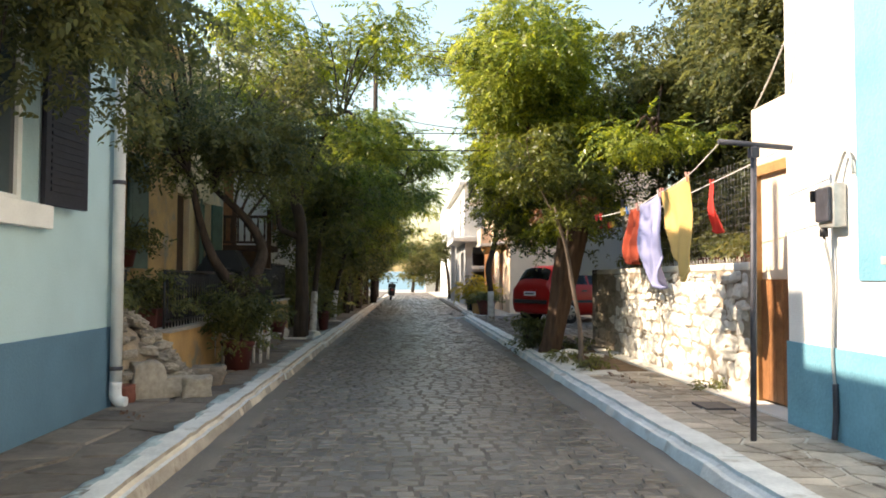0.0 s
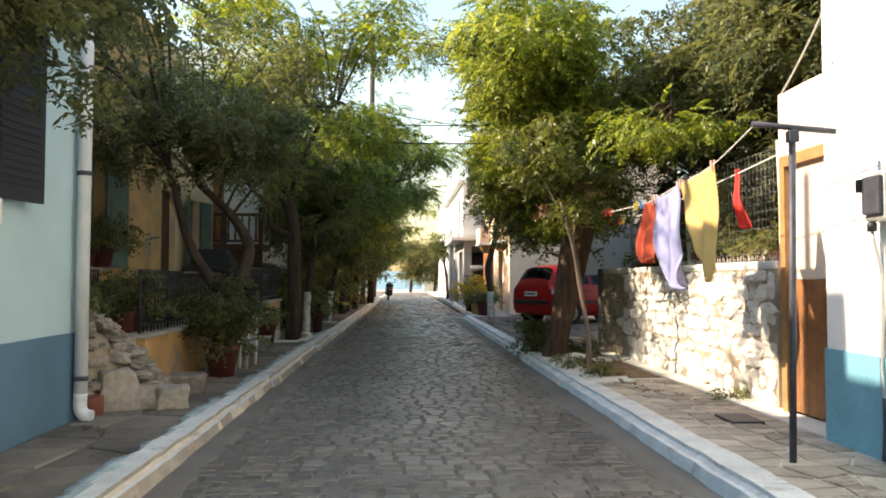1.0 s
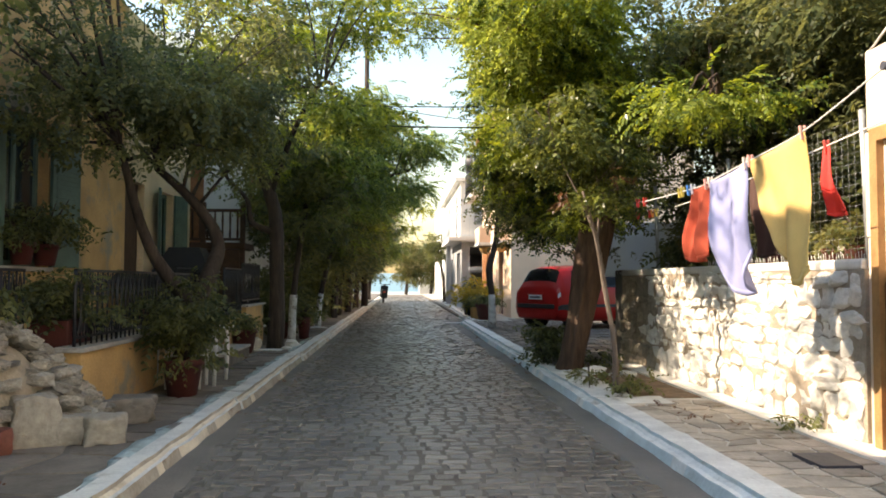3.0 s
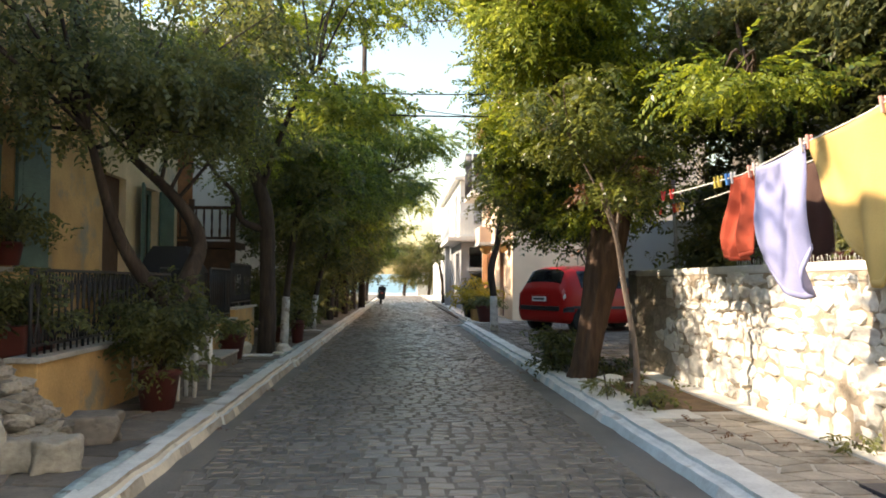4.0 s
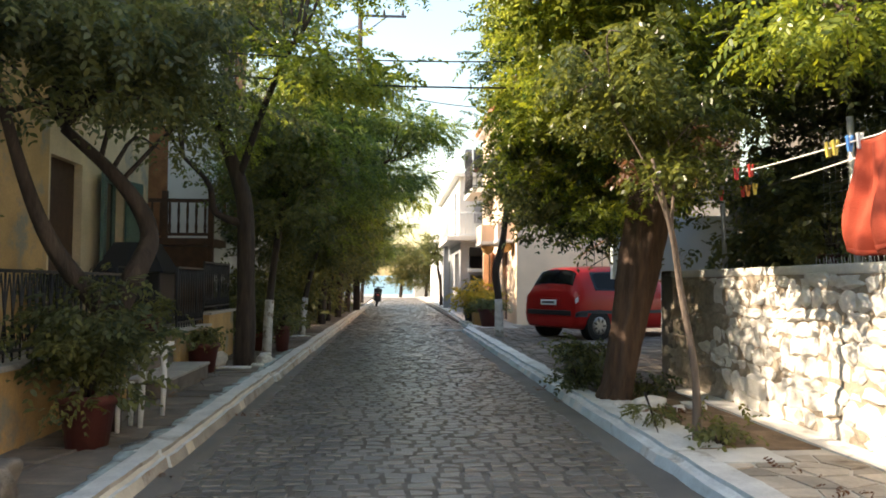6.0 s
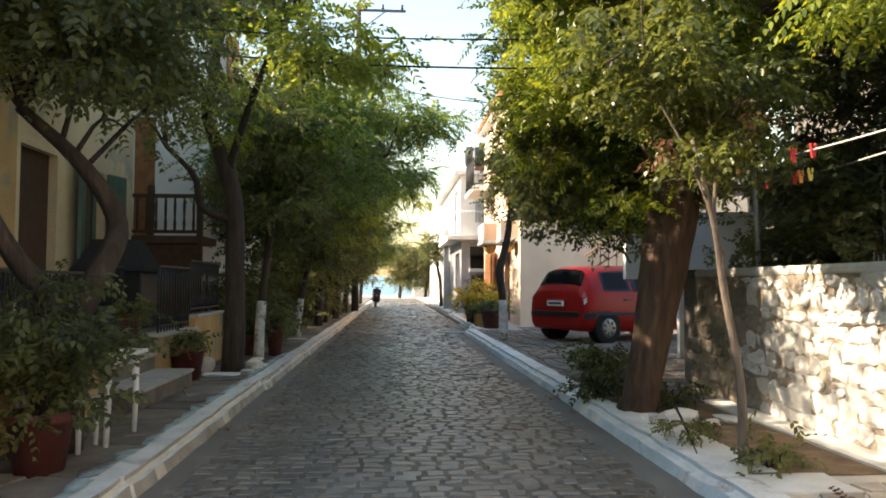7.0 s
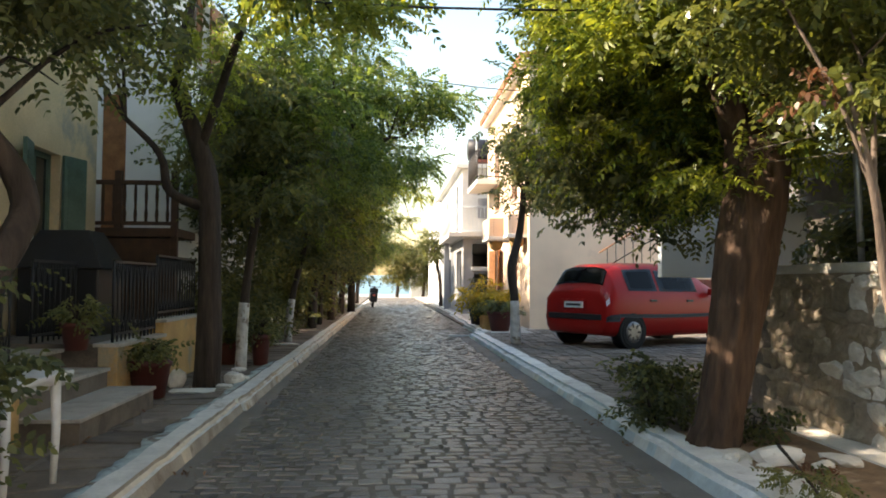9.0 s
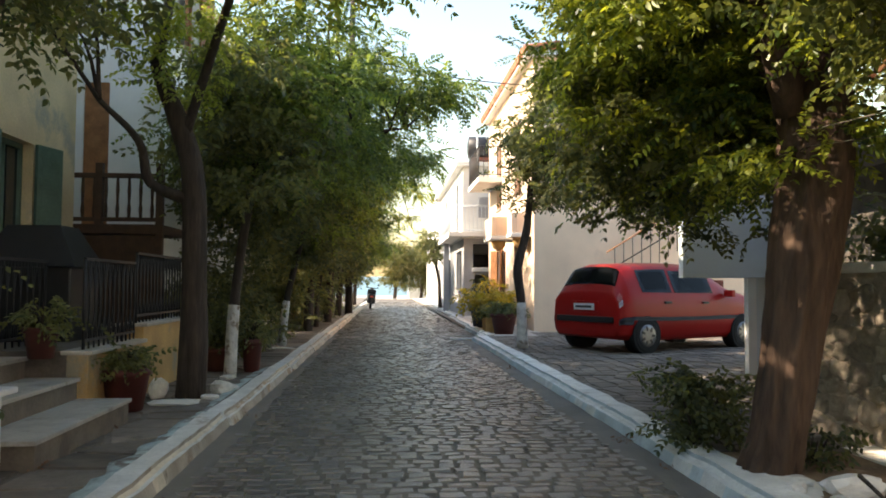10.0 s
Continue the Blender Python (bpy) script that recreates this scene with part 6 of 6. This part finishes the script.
def paving(parent_name, x0, x1, y0, y1, z, size, material, piece, limit, white_edge=0.0):
    """Irregular slabs on a jittered grid; the first 'limit' ones are pieces of their own."""
    parent = bpy.data.objects[parent_name]
    nx, ny = max(1, round((x1 - x0) / size)), round((y1 - y0) / size)
    px = {}
    for j in range(ny + 1):
        for i in range(nx + 1):
            jx = 0 if i in (0, nx) else rng.uniform(-0.33, 0.33) * size
            jy = rng.uniform(-0.33, 0.33) * size
            px[i, j] = (x0 + (x1 - x0) * i / nx + jx, y0 + (y1 - y0) * j / ny + jy)
    count, vv, ff = 0, [], []
    for j in range(ny):
        for i in range(nx):
            q = [px[i, j], px[i + 1, j], px[i + 1, j + 1], px[i, j + 1]]
            cx, cy = sum(p[0] for p in q) / 4, sum(p[1] for p in q) / 4
            zt = z + rng.uniform(0.0, 0.008)
            base = [(cx + (a - cx) * 0.94, cy + (b - cy) * 0.94, z - 0.03) for a, b in q]
            top = [(cx + (a - cx) * 0.87, cy + (b - cy) * 0.87, zt + rng.uniform(-0.002, 0.002)) for a, b in q]
            if count < limit:
                new(piece, raw_mesh(piece, base + top, FACES, material)).parent = parent
            else:
                n = len(vv)
                vv += base + top
                ff += [tuple(k + n for k in f) for f in FACES]
            count += 1
    if vv:
        o = new(piece + "s", raw_mesh(piece + "s", vv, ff, material))
        o.parent = parent
        tagged(o, kind="stuff")


paving("pavement_right", 2.09, 2.98, 3.2, 9.0, 0.106, 0.2, M_FLAG, "flagstone", 200)
paving("pavement_drive", 2.03, 3.28, 11.9, 23.4, 0.108, 0.2, M_SLAB, "paving_slab", 120)
paving("driveway", 3.3, 9.0, 12.95, 24.7, 0.106, 0.22, M_SLAB, "paving_slab", 150)
paving("pavement_left", -2.52, -1.62, 2.8, 17.0, 0.108, 0.4, M_SLAB, "paving_slab", 150)
paving("pavement_left", -2.52, -1.55, 17.0, 40.0, 0.108, 0.45, M_SLAB, "paving_slab", 0)
for x0, x1, y0, y1, z, m, nm, lab in ((2.98, 3.26, 5.75, 12.0, 0.118, M_WASH, "whitewash_strip", "whitewashed cement strip at the wall foot"), (2.03, 2.55, 8.75, 9.15, 0.119, M_WASH, "whitewash_strip", "whitewashed edge of the tree pit"),
                                      (2.05, 2.96, 9.15, 11.9, 0.112, M_EARTH, "tree_pit", "bare reddish earth round the street trees"), (2.03, 2.3, 9.2, 11.3, 0.12, M_WASH, "whitewash_strip", "whitewashed band beside the kerb"),
                                      (2.55, 2.8, 6.35, 6.7, 0.126, M_STEEL, "drain_cover", "dull metal drain cover in the footway"), (1.72, 2.06, 23.5, 23.56, -0.004, M_WASH, "road_mark", "short white strip at the kerb")):
    own = box(x0, x1, y0, y1, z - 0.03, z, 0.004)
    bmesh.ops.subdivide_edges(own, edges=own.edges[:], cuts=3, use_grid_fill=True)
    for v in own.verts:
        v.co += Vector(noise.noise_vector(v.co * 4)) * Vector((0.02, 0.02, 0.003)).length * 0.5 * (1 if nm != "drain_cover" else 0)
    setting(nm, own, m, lab, nm.split("_")[-1])
st = bpy.data.objects["garden_wall"]
z = 0.1
k = 0
while z < 1.27:
    h = min(rng.uniform(0.085, 0.17), 1.3 - z)
    y = 7.02
    while y < 12.6:
        wd = rng.uniform(0.11, 0.31)
        hh = h * rng.uniform(0.85, 1.25)
        # Past y 11.35 the stones use the darker copy that imitates shade.
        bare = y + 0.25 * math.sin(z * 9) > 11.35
        stone(SHADED_STONES[k % 10] if bare else WALL_STONES[k % 14], "stone", st, (3.285 + rng.uniform(-0.012, 0.012), y + wd / 2, z + h / 2 + rng.uniform(-0.02, 0.02)), (rng.uniform(0.13, 0.19), wd * 1.26, hh * 1.26), (rng.uniform(-0.25, 0.25), rng.uniform(-0.15, 0.15), rng.uniform(-0.15, 0.15)))
        y += wd
        k += 1
    z += h

# fallen leaves in the tree pits and along the kerbs
lt = thing("leaf_litter", "dry fallen leaves scattered along the kerb and tree pit", "leaves")
foliage("dry_leaves", [((2.55, 10.3, 0.125), (0.4, 1.2, 0.01), 90), ((2.5, 8.0, 0.125), (0.4, 2.0, 0.004), 30), ((1.76, 12.0, 0.012), (0.06, 8.0, 0.003), 70), ((-1.34, 12.0, 0.012), (0.06, 9.0, 0.003), 60), ((-2.2, 12.0, 0.12), (0.25, 6.0, 0.004), 50)], "broad", M_LEAF_DRY, lt, 320, size=0.3, shell=0.1)
